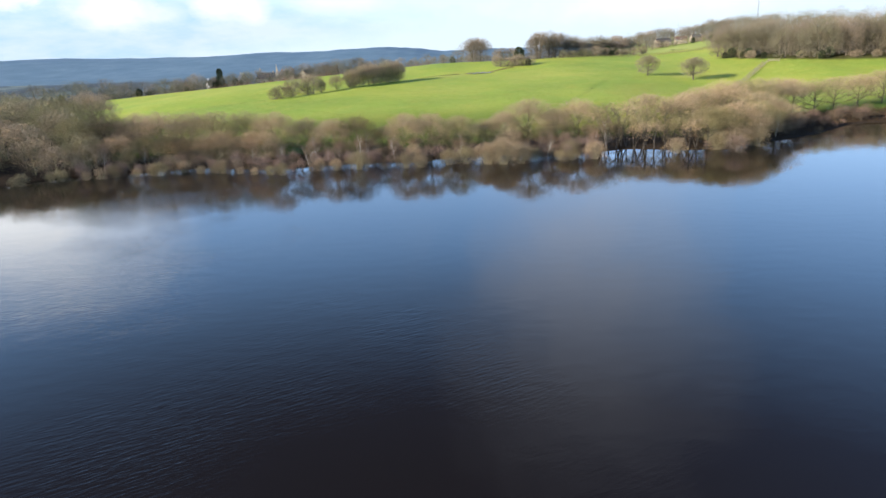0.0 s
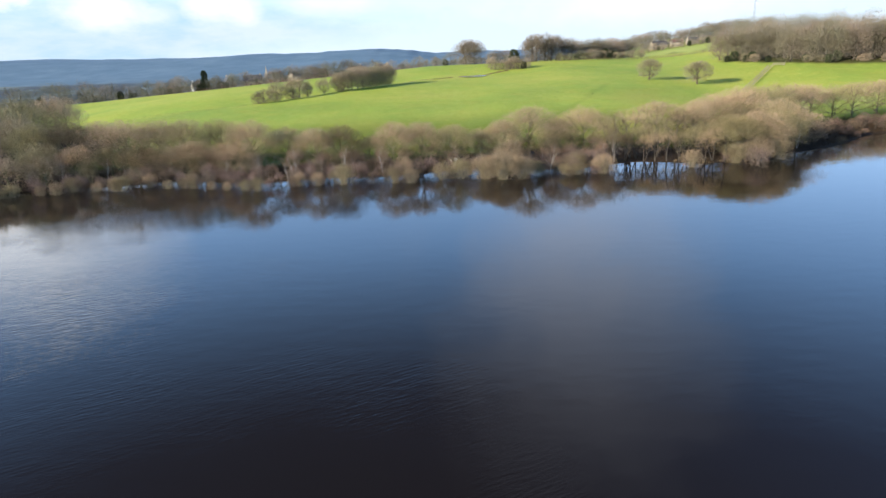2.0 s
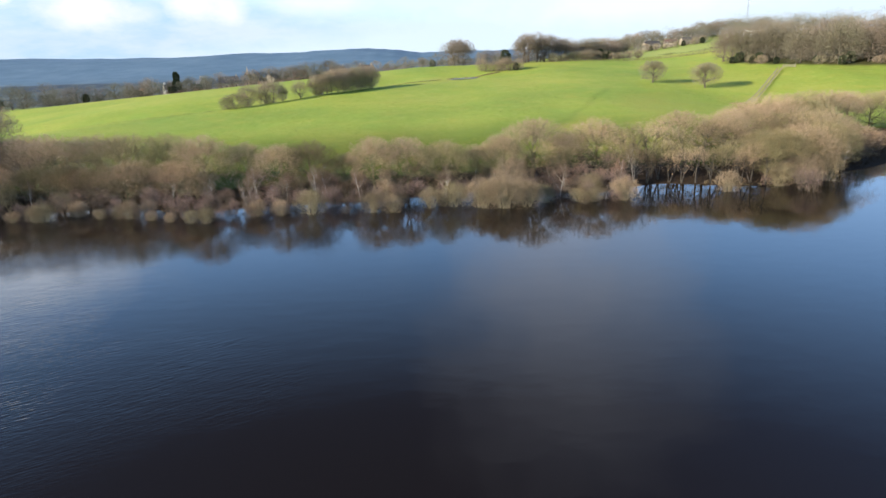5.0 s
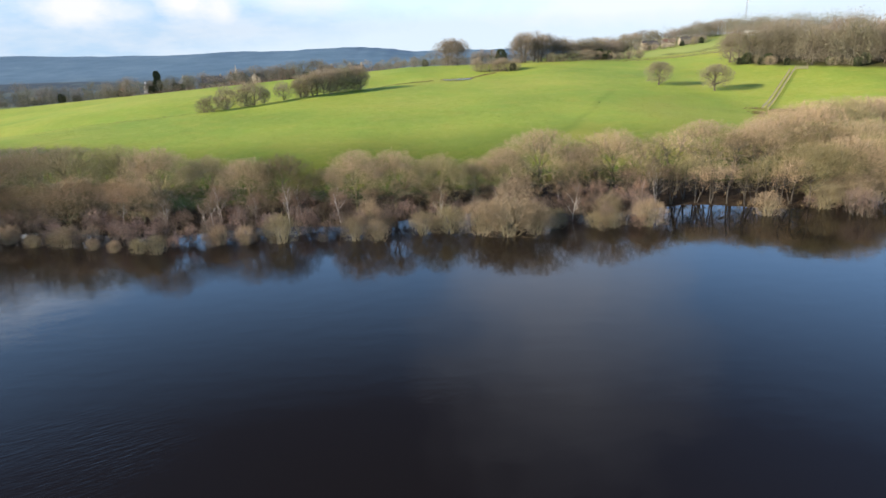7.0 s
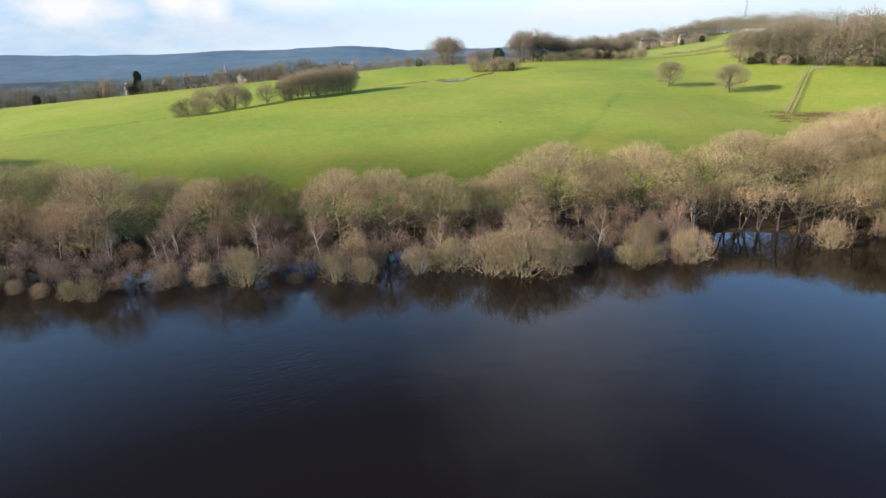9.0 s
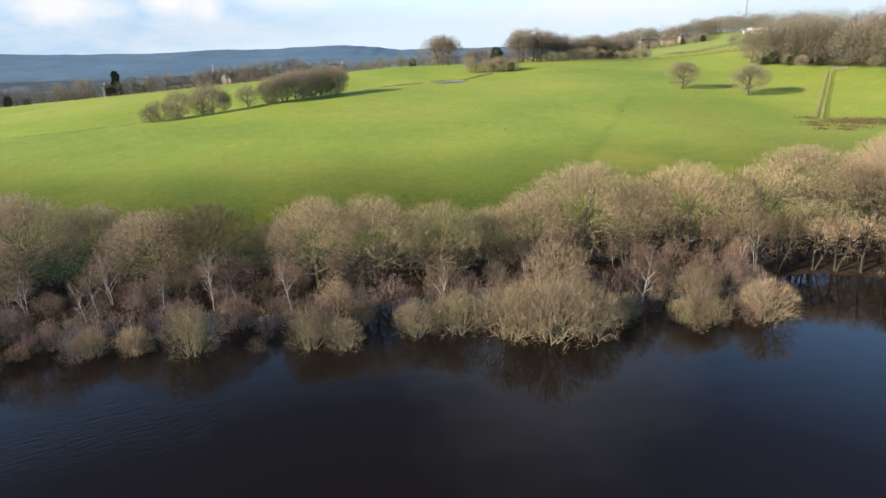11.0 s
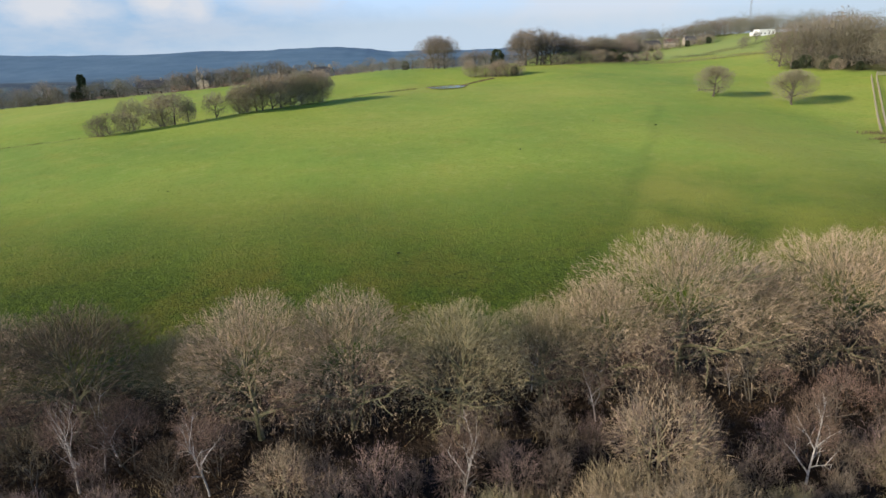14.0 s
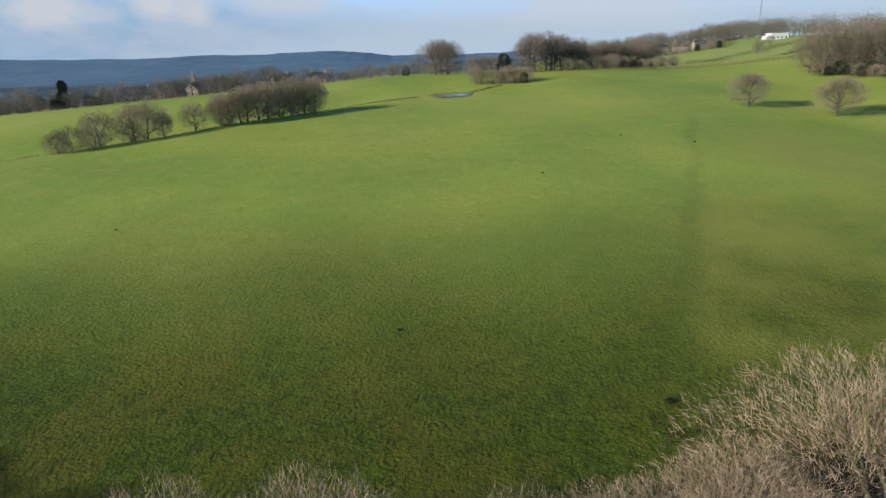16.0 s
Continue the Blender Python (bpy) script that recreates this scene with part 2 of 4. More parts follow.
gust = ramp(t, maths(t, "SUBTRACT", noise_at(t, at, 0.03, 3), sheltered), grey(0.40, 0.62))
span = node(t, "ShaderNodeMapRange")
for key, value in (("From Min", 75.0), ("From Max", 118.0), ("To Min", 0.10), ("To Max", 0.09)):
    span.inputs[key].default_value = value
link(t, part_y.outputs["Y"], span.inputs["Value"])
n1 = node(t, "ShaderNodeBump", Distance=0.12)
link(t, span.outputs["Result"], n1.inputs["Strength"])
link(t, swell, n1.inputs["Height"])
n2 = node(t, "ShaderNodeBump", Distance=0.05)
link(t, ramp(t, gust, grey(0.0, 1.0, 0.04, 0.75)), n2.inputs["Strength"])
link(t, chop, n2.inputs["Height"])
link(t, n1.outputs[0], n2.inputs["Normal"])
link(t, n2.outputs[0], b.inputs["Normal"])
blur = node(t, "ShaderNodeMapRange")
for key, value in (("From Min", 75.0), ("From Max", 125.0), ("To Min", 0.05), ("To Max", 0.045)):
    blur.inputs[key].default_value = value
link(t, part_y.outputs["Y"], blur.inputs["Value"])
link(t, blur.outputs["Result"], b.inputs["Roughness"])
WATER = m

m, t, b = surface("sky_pale_pond_water", 0.12)
# pale base colour stands for the bright sky mirrored in the pond
b.inputs["Base Color"].default_value = (0.20, 0.21, 0.21, 1)
relief(t, b, noise_at(t, place_of(t), 2.5, 3), 0.5, 0.12)
POND = m
STONE = plain("pale_stone_wall", (0.32, 0.27, 0.20), (0.48, 0.42, 0.33), 0.85, 0.8)
BRICK_RED = plain("red_brick_wall", (0.24, 0.135, 0.095), (0.34, 0.21, 0.155), 0.85, 0.8)
RENDER_WHITE = plain("white_render", (0.68, 0.67, 0.63), (0.82, 0.81, 0.78), 0.7, 0.5)
SLATE = plain("dark_slate_roof", (0.035, 0.035, 0.04), (0.085, 0.08, 0.08), 0.6, 1.0)
TILE_ROOF = plain("brown_tile_roof", (0.10, 0.06, 0.045), (0.19, 0.11, 0.08), 0.75, 1.0)
WOOD = plain("weathered_wood", (0.20, 0.17, 0.12), (0.40, 0.35, 0.26), 0.85, 3.0)
STEEL = plain("grey_steel", (0.22, 0.23, 0.24), (0.36, 0.37, 0.38), 0.5, 2.0)
m, t, b = surface("window_glass", 0.08)
b.inputs["Base Color"].default_value = (0.02, 0.025, 0.03, 1)
GLASS = m


# ---- land ----
def sstep(a, b, v):
    u = np.clip((v - a) / (b - a), 0, 1)
    return u * u * (3 - 2 * u)


def knoll(x, y, cx, cy, sx, sy):
    return np.exp(-(((x - cx) / sx) ** 2) - ((y - cy) / sy) ** 2)


def shore_line(x):
    """Where the bank meets the lake."""
    return 150 + 2.2 * np.sin(x * 0.071 + 0.6) + 1.4 * np.sin(x * 0.19) + 26 * sstep(62, 125, x) - 10 * sstep(-70, -110, x) - 2 * knoll(x, 0, 22, 0, 16, 1e9) + 1.6 * knoll(x, 0, 44, 0, 7, 1e9)


def ditch_line(x):
    """The ditch behind the brow of the field, from the low ground up to the pond."""
    return 277.5 + 0.765 * np.maximum(x + 72, 0) + 0.35 * np.minimum(x + 72, 0) + 10 * sstep(-25, 12, x)


def height(x, y):
    x, y = np.asarray(x, float), np.asarray(y, float)
    s = y - shore_line(x)
    near = 0.9 * sstep(-1, 7, s) + 2.5 * sstep(4, 44, s) + 0.05 * np.clip(s - 34, 0, 218)
    away = sstep(300, 405, y)
    near = near - (0.0004 * np.clip(-20 - x, 0, 260) ** 2 * (1 - away) + 0.06 * np.clip(-7 - x, 0, 290) * away) * sstep(10, 130, s)
    near = near - 2.6 * knoll(x, y, 108, 252, 36, 40) - 1.6 * knoll(x, y, 18, 352, 30, 22)
    wet = sstep(1.7, 0.9, np.hypot((x - 16.8) / 6.2, (y - 347.5 - 0.2 * (x - 16.8)) / 8.0))
    near = near * (1 - wet) + 10.1 * wet
    near = near + 4.0 * knoll(x, y, -135, 200, 45, 40)
    past = y - ditch_line(x)
    near = near - (2.4 * sstep(-1, 9, past) * sstep(60, 12, past) + 0.5 * np.exp(-(((past - 2) / 3.0) ** 2))) * sstep(4, -22, x) * sstep(-200, -135, x)
    bank = 0.07 * np.clip(x - 125, 0, 105) * sstep(60, 160, s)
    near = near + bank
    over = np.clip(y - 405, 0, None)
    right = sstep(-20, 90, x - 0.22 * over)
    valley = near - 1.5 * sstep(5, 60, over) - 30 * sstep(20, 700, over) - 20 * sstep(500, 1500, over)
    hill = near - bank * sstep(0, 80, over) - 3.6 * sstep(0, 110, over) + 0.11 * np.clip(x - 188, 0, 125) * sstep(20, 160, over) - 50 * sstep(420, 1200, over)
    land = valley * (1 - right) + hill * right
    ridge = 26 + 28 * sstep(-1500, -2400, x) + 6 * knoll(x, 0, -1850, 0, 90, 1e9) + 3 * np.sin(x * 0.011) + 1.5 * np.sin(x * 0.031) + 0.9 * np.sin(x * 0.077 + 1) - 34 * sstep(-300, 60, x)
    far = sstep(2350, 3350, y)
    land = land * (1 - far) + ridge * far
    land = land + (17 + 6 * np.sin(x * 0.0042 + 1.0) + 2 * np.sin(x * 0.017)) * np.exp(-(((y - 1900) / 260) ** 2)) * (1 - right)
    bed = -np.clip(-s, 0, 30) * 0.12 - 0.3 * sstep(0, -2, s)
    return np.where(s > 0, land, np.where(y < -240, (-240 - y) * 0.3, bed) + 0.5 * np.clip(np.abs(x) - 420, 0, 40))


def rolls(x, y):
    """Small swells of the field."""
    fade = sstep(2, 14, y - shore_line(x)) * sstep(1500, 500, y)
    return 0.22 * noise.noise(Vector((float(x) * 0.06, float(y) * 0.06, 0))) * float(fade)


def ht(x, y):
    return float(height(x, y)) + rolls(x, y)


def spaced(stops):
    """Grid lines: pairs of (place, step up to the next place)."""
    out = []
    for (a, step), (b, _) in zip(stops, stops[1:]):
        out += list(np.arange(a, b, step))
    return np.array(out + [stops[-1][0]])


def mesh_of(name, verts, faces, materials, smooth=False):
    me = bpy.data.meshes.new(name)
    me.from_pydata(verts, [], faces)
    for one in materials if isinstance(materials, (list, tuple)) else [materials]:
        me.materials.append(one)
    if smooth:
        me.polygons.foreach_set("use_smooth", [True] * len(me.polygons))
    me.update()
    return me


xs = spaced([(-3000, 120), (-900, 30), (-300, 6), (-120, 2.0), (130, 5), (360, 30), (900, 150), (3000, 1)])
ys = spaced([(-500, 40), (110, 8), (134, 1.2), (180, 2.5), (385, 5), (720, 25), (1500, 70), (3700, 1)])
gx, gy = np.meshgrid(xs, ys)
gz = height(gx, gy)
rough = np.array([noise.noise(Vector((x * 0.06, y * 0.06, 0))) for x, y in zip(gx.ravel(), gy.ravel())]).reshape(gx.shape)
shore_gap = gy - shore_line(gx)
gz = gz + 0.22 * rough * sstep(2, 14, shore_gap) * sstep(1500, 500, gy)
nx, ny = len(xs), len(ys)
faces = [(j * nx + i, j * nx + i + 1, (j + 1) * nx + i + 1, (j + 1) * nx + i) for j in range(ny - 1) for i in range(nx - 1)]
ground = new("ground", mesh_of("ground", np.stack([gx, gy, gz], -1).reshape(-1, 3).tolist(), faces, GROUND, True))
tagged(ground, "green grazed field sloping up from the lake", "ground", kind="structure")
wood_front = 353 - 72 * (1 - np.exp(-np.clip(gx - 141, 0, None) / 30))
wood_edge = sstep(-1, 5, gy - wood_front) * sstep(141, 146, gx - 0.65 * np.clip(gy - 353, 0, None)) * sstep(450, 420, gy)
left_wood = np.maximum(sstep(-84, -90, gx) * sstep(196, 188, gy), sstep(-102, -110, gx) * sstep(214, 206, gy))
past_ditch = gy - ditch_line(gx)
# dark soil line along the ditch, its shade put into the colour
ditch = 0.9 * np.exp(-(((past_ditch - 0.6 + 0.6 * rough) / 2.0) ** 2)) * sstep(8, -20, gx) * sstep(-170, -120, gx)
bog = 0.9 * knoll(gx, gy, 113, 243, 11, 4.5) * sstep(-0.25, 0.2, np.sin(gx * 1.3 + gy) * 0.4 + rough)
shaded_litter = np.maximum(np.maximum(np.maximum(ditch, bog), 0), np.maximum(sstep(0, -6, shore_gap + 3 * rough - 15 - 6 * sstep(10, 24, gx) + 4 * sstep(28, 36, gx) * sstep(66, 60, gx)), 0.85 * wood_edge))
shaded_litter = np.maximum(shaded_litter, left_wood)
line_x = 17 + 0.52 * (gy - 172) - 0.0006 * (gy - 172) ** 2 + 1.5 * rough
near_line = np.exp(-(((gx - line_x) / 0.9) ** 2)) * sstep(172, 180, gy) * sstep(300, 270, gy)
drier = sstep(0, 3, gx - line_x) * sstep(45, 10, gx - line_x) * sstep(172, 180, gy) * sstep(290, 240, gy)
for name, values in (("worn", near_line), ("dry", drier), ("shaded_litter", shaded_litter), ("upland_haze", sstep(10, 60, gy - 405) * sstep(60, 120, gx - 0.22 * (gy - 405))), ("blade_shade", sstep(228, 168, gy + 6 * rough)), ("far", sstep(440, 640, gy) * sstep(60, -40, gx - 0.25 * (gy - 405))), ("hill", sstep(2000, 2700, gy))):
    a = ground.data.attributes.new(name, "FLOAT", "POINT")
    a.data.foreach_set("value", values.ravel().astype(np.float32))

lake = new("water", mesh_of("water", [(-460, -300, 0), (460, -300, 0), (460, 215, 0), (-460, 215, 0)], [(0, 1, 2, 3)], WATER))
tagged(lake, "dark still lake water with faint ripples", "water", kind="structure")


# ---- plants ----
class Pieces:
    """Vertices and faces gathered into one mesh."""

    def __init__(self):
        self.v, self.f = [], []

    def limb(self, pts, radii, sides=4):
        base = len(self.v)
        for k, (p, r) in enumerate(zip(pts, radii)):
            d = (pts[min(k + 1, len(pts) - 1)] - pts[max(k - 1, 0)]).normalized()
            u = d.orthogonal().normalized()
            w = d.cross(u)
            for s in range(sides):
                a = 2 * math.pi * s / sides
                q = p + u * (math.cos(a) * r) + w * (math.sin(a) * r)
                self.v.append((q.x, q.y, q.z))
        for k in range(len(pts) - 1):
            for s in range(sides):
                a, b = base + k * sides + s, base + k * sides + (s + 1) % sides
                self.f.append((a, b, b + sides, a + sides))

    def blade(self, p, tip, side, width):
        n = len(self.v)
        h = side * (width / 2)
        self.v += [tuple(p - h), tuple(p + h), tuple(tip)]
        self.f.append((n, n + 1, n + 2))


def any_way(rng):
    z, a = rng.uniform(-1, 1), rng.uniform(0, 2 * math.pi)
    r = math.sqrt(1 - z * z)
    return Vector((r * math.cos(a), r * math.sin(a), z))


def crooked(rng, p, d, length, parts, bend, lift):
    pts = [p.copy()]
    for _ in range(parts):
        d = (d + any_way(rng) * bend + Vector((0, 0, lift))).normalized()
        pts.append(pts[-1] + d * (length / parts))
    return pts


def bare_tree(seed, h, spread, bole, stems=1, limbs=9, forks=6, sprays=6, twigs=12, twig=0.8, thick=0.22, width=0.03, low=20, droop=0.0, shell=0, under=0.2, body=2.2, lift=0.25, fan=1.1):
    """Wood and twigs of a leafless tree, its base at the origin: limbs fill an uneven dome."""
    rng = random.Random(seed)
    wood, crown = Pieces(), Pieces()
    mid, rad = Vector((0, 0, bole + (h - bole) * 0.42)), Vector((spread / 2, spread / 2, (h - bole) * 0.58))
    jig = Vector((seed * 1.7, seed * 0.9, 0))

    def reach(p, d):
        o = p - mid
        o = Vector((o.x / rad.x, o.y / rad.y, o.z / rad.z))
        e = Vector((d.x / rad.x, d.y / rad.y, d.z / rad.z))
        a, bb, cc = e.dot(e), o.dot(e), o.dot(o) - 1
        k = bb * bb - a * cc
        far = (-bb + math.sqrt(k)) / a if k > 0 else 0.0
        return max(far, 0.0) * (0.88 + 0.17 * noise.noise(d * 2.2 + jig) + 0.15 * noise.noise(d * 6.5 - jig))

    for stem in range(stems):
        a = 2 * math.pi * (stem + rng.random() * 0.6) / stems
        tilt = 0.0 if stems == 1 else rng.uniform(0.12, 0.45)
        d = Vector((math.cos(a) * tilt + rng.uniform(-0.06, 0.06), math.sin(a) * tilt + rng.uniform(-0.06, 0.06), 1)).normalized()
        foot = Vector((math.cos(a), math.sin(a), 0)) * (0.0 if stems == 1 else 0.12 * stems * 0.4) - Vector((0, 0, 0.3))
        r0 = thick / math.sqrt(stems)
        top = bole + (h - bole) * rng.uniform(0.55, 0.75)
        trunk = crooked(rng, foot, d, top, 6, 0.10, 0.04)
        wood.limb(trunk, [r0 * (1.25 if k == 0 else 1) * (1 - 0.13 * k) for k in range(7)], 6)
        for n in range(limbs):
            u = (bole * rng.uniform(0.75, 1.05) + (top - bole) * (n / limbs)) / top
            u = min(u, 0.97)
            k = int(u * 6)
            p = trunk[k].lerp(trunk[k + 1], u * 6 - k)
            az = n * 2.4 + stem * 1.1 + rng.uniform(-0.4, 0.4)
            el = radians(low + (68 - low) * (n / limbs) + rng.uniform(-10, 10))
            d1 = Vector((math.cos(az) * math.cos(el), math.sin(az) * math.cos(el), math.sin(el)))
            far = reach(p, d1) * rng.uniform(0.72, 0.92)
            if far < 0.3:
                continue
            line = crooked(rng, p, d1, far, 4, 0.20, 0.05 - droop)
            r1 = r0 * (0.66 - 0.34 * n / limbs)
            wood.limb(line, [r1, r1 * 0.75, r1 * 0.5, r1 * 0.33, r1 * 0.15], 4)
            for q in range(forks):
                v = 0.25 + 0.72 * (q + rng.random()) / forks
                k = min(int(v * 4), 3)
                p2 = line[k].lerp(line[k + 1], v * 4 - k)
                out = (p2 - mid).normalized()
                d2 = ((line[k + 1] - line[k]).normalized() * 0.5 + any_way(rng) * 0.9 + out * 0.5 + Vector((0, 0, 0.2 - droop))).normalized()
                far2 = min(reach(p2, d2) * rng.uniform(0.6, 1.0), far * 0.55 + 0.5)
                if far2 < 0.25:
                    far2 = 0.35
                l2 = crooked(rng, p2, d2, far2, 2, 0.3, 0.06 - droop)
                r2 = r1 * 0.42
                wood.limb(l2, [r2, r2 * 0.6, r2 * 0.25], 3)
                for w in range(sprays):
                    f = (w + rng.random()) / sprays
                    k2 = min(int(f * 2), 1)
                    p3 = l2[k2].lerp(l2[k2 + 1], f * 2 - k2)
                    d3 = ((l2[k2 + 1] - l2[k2]).normalized() * 0.6 + any_way(rng) * 0.9 + out * 0.5 + Vector((0, 0, 0.15 - 2 * droop))).normalized()
                    far3 = twig * rng.uniform(0.7, 1.5)
                    crown.blade(p3, p3 + d3 * far3, d3.orthogonal().normalized(), width * 1.6)
                    for _ in range(twigs):
                        p4 = p3 + d3 * (far3 * rng.uniform(0.1, 0.95))
                        d4 = (d3 + any_way(rng) * 0.85 + Vector((0, 0, -1.5 * droop))).normalized()
                        side = d4.cross(any_way(rng))
                        crown.blade(p4, p4 + d4 * (twig * rng.uniform(0.4, 1.0)), side.normalized(), width)
    for _ in range(shell):
        d = any_way(rng)
        d.z = abs(d.z) if rng.random() > under else -abs(d.z) * 0.7
        d.normalize()
        if noise.noise(d * 6.5 - jig) < -0.10 and rng.random() < 0.6:
            continue
        deep = 0.55 * rng.random() ** 1.6
        p = mid + d * (reach(mid, d) * (1 - deep) * 1.04)
        if p.z < bole * 0.6:
            continue
        d4 = (d * fan + any_way(rng) * 0.7 + Vector((0, 0, lift - 3 * droop))).normalized()
        crown.blade(p - d4 * twig * 0.4, p + d4 * (twig * rng.uniform(0.3, 0.9)), d4.cross(any_way(rng)).normalized(), width * rng.uniform(0.7, 1.3) * (1 + body * deep))
    return wood, crown


def leafy(seed, h, spread, count, pointed=False, leaf=0.5):
    """An evergreen: a short trunk and a dense head of leaf sprays."""
    rng = random.Random(seed)
    wood, crown = Pieces(), Pieces()
    wood.limb(crooked(rng, Vector((0, 0, -0.3)), Vector((0, 0, 1)), h * 0.8, 5, 0.05, 0.0), [0.3, 0.26, 0.2, 0.15, 0.1, 0.05], 6)
    jig = Vector((seed * 2.1, 0, 0))
    for _ in range(count):
        a, z = rng.uniform(0, 2 * math.pi), rng.random()
        r = (1 - z) ** 0.55 if pointed else math.sqrt(max(0.0, 1 - (2 * z - 0.85) ** 2 / 1.4))
        r *= spread / 2 * (0.75 + 0.45 * noise.noise(Vector((math.cos(a) * 1.5, math.sin(a) * 1.5, z * 4)) + jig)) * rng.uniform(0.55, 1.0)
        p = Vector((math.cos(a) * r, math.sin(a) * r, 0.25 + z * (h - 0.25)))
        d = (Vector((math.cos(a), math.sin(a), 0.5 if pointed else 0.2)) + any_way(rng) * 0.8).normalized()
        crown.blade(p, p + d * leaf * rng.uniform(0.6, 1.4), d.cross(any_way(rng)).normalized(), leaf * 0.55)
    return wood, crown


class Kind:
    """A few shapes of one kind of plant; the first of each shape is built, the rest are copies of it."""

    def __init__(self, name, label, category, bark, leaf, shapes, crown="crown", stem="trunk"):
        self.protos, self.used, self.tags = [], [], (label, category)
        for wood, head in shapes:
            root = new(name)
            for part_name, p, m in ((stem, wood, bark), (crown, head, leaf)):
                ob = new(part_name, mesh_of(f"{name}_{part_name}", p.v, p.f, m))
                ob.parent = root
            self.protos.append(root)
            self.used.append(False)

    def put(self, x, y, scale=1.0, shape=None, turn=None, z=None, group="", tall=1.0):
        k = random.randrange(len(self.protos)) if shape is None else shape % len(self.protos)
        turn = random.uniform(0, 360) if turn is None else turn
        z = max(ht(x, y), -0.6) - 0.05 if z is None else z
        m = pose(x, y, z, 0, 0, turn) @ Matrix.Diagonal((scale, scale, scale * tall, 1))
        if self.used[k]:
            ob = self.protos[k].copy()
            scene.collection.objects.link(ob)
            for part_ob in self.protos[k].children:
                c = part_ob.copy()
                scene.collection.objects.link(c)
                c.parent = ob
        else:
            ob = self.protos[k]
            self.used[k] = True
        ob.matrix_basis = m
        return tagged(ob, self.tags[0], self.tags[1], group)

    def clear(self):
        for ob, used in zip(self.protos, self.used):
            if not used:
                for c in list(ob.children):
                    bpy.data.objects.remove(c)
                bpy.data.objects.remove(ob)


random.seed(5)
OAK = Kind("oak_tree", "bare spreading oak with mossy limbs on the bank", "tree", OAK_BARK, OAK_TWIG,
           [bare_tree(s, 9.7, w, 1.6, 1, 13, 7, 4, 6, 0.5, 0.24, 0.0200, 4, 0, 17000, 0.15, 1.2, 0.25, 0.85) for s, w in ((1, 15), (2, 13), (3, 16), (4, 12))])
ALDER = Kind("alder_tree", "bare brown alder on the wet lake bank", "tree", DARK_BARK, ALDER_TWIG,
             [bare_tree(s, 7.5, w, 1.9, n, 8, 5, 3, 5, 0.55, 0.15, 0.018, 35, 0, 2600, 0.08, 0.9, 0.6, 0.8) for s, w, n in ((11, 6.5, 2), (12, 7.5, 3), (13, 6, 2))])
BIRCH = Kind("birch_tree", "slender white-barked birch with reddish bare twigs", "tree", BIRCH_BARK, BIRCH_TWIG,
             [bare_tree(s, 7.5, w, 1.8, n, 9, 5, 4, 6, 0.5, 0.085, 0.015, 55, 0.03, 1900, 0.12, 1.0, 0.5, 0.8) for s, w, n in ((21, 3.2, 1), (22, 4.0, 2), (23, 2.8, 1), (24, 3.0, 1))])
PALE = Kind("willow_tree", "pale bare willow with many upright branches", "tree", PALE_BARK, WILLOW_TWIG,
            [bare_tree(s, 8, 6.5, 1.0, 3, 7, 5, 3, 6, 0.5, 0.18, 0.024, 40, 0, 3200, 0.3) for s in (31, 32)])
BUSH = Kind("willow_bush", "pale bushy willow standing in the lake edge", "bush", PALE_BARK, WILLOW_TWIG,
            [bare_tree(s, 3.6, w, 0.05, 8, 5, 4, 3, 4, 0.50, 0.17, 0.014, 48, 0, 2600, 0.22, 0.6, 1.1, 0.9) for s, w in ((41, 4.4), (42, 5.2), (43, 4.0), (44, 4.7))], stem="stool")
SAPLING = Kind("alder_sapling", "thin grey-brown leafless sapling standing in flood water", "tree", DARK_BARK, SAPLING_TWIG,
               [bare_tree(s, 4.2, w, 0.9, n, 6, 3, 3, 4, 0.5, 0.09, 0.014, 55, 0, 800, 0.2, 0.5, 1.0, 0.7) for s, w, n in ((54, 2.4, 4), (55, 3.0, 5), (56, 2.0, 3))])
SCRUB = Kind("scrub_bush", "brown leafless scrub bush on the bank", "bush", DARK_BARK, ALDER_TWIG,
             [bare_tree(s, 2.9, w, 0.05, 4, 4, 4, 3, 4, 0.45, 0.11, 0.018, 40, 0, 1100, 0.3, 0.8, 0.9, 0.8) for s, w in ((51, 4.2), (52, 3.6))], stem="stool")
FLOOD = Kind("alder_tree", "dark bare alder with an open crown beside flood water", "tree", SHADED_BARK, OAK_TWIG,
             [bare_tree(s, 7.0, w, 2.4, n, 6, 4, 2, 3, 0.5, 0.19, 0.020, 30, 0, 1600, 0.05) for s, w, n in ((14, 5.0, 1), (15, 5.5, 2), (16, 4.5, 2))])
OPEN = Kind("oak_tree", "bare open-crowned oak with dark limbs behind flood water", "tree", DARK_BARK, OAK_TWIG,
            [bare_tree(s, 9.0, w, 1.6, 2, 9, 5, 3, 4, 0.5, 0.26, 0.024, 12, 0, 2200, 0.05) for s, w in ((17, 11), (18, 12))])
WOODOAK = Kind("oak_tree", "bare round-headed oak in the wood by the lake", "tree", OAK_BARK, WOOD_TWIG,
               [bare_tree(s, 9.5, w, 0.8, 1, 8, 4, 3, 4, 0.55, 0.26, 0.050, 8, 0, 4200, 0.3) for s, w in ((5, 13), (6, 11), (7, 14))])
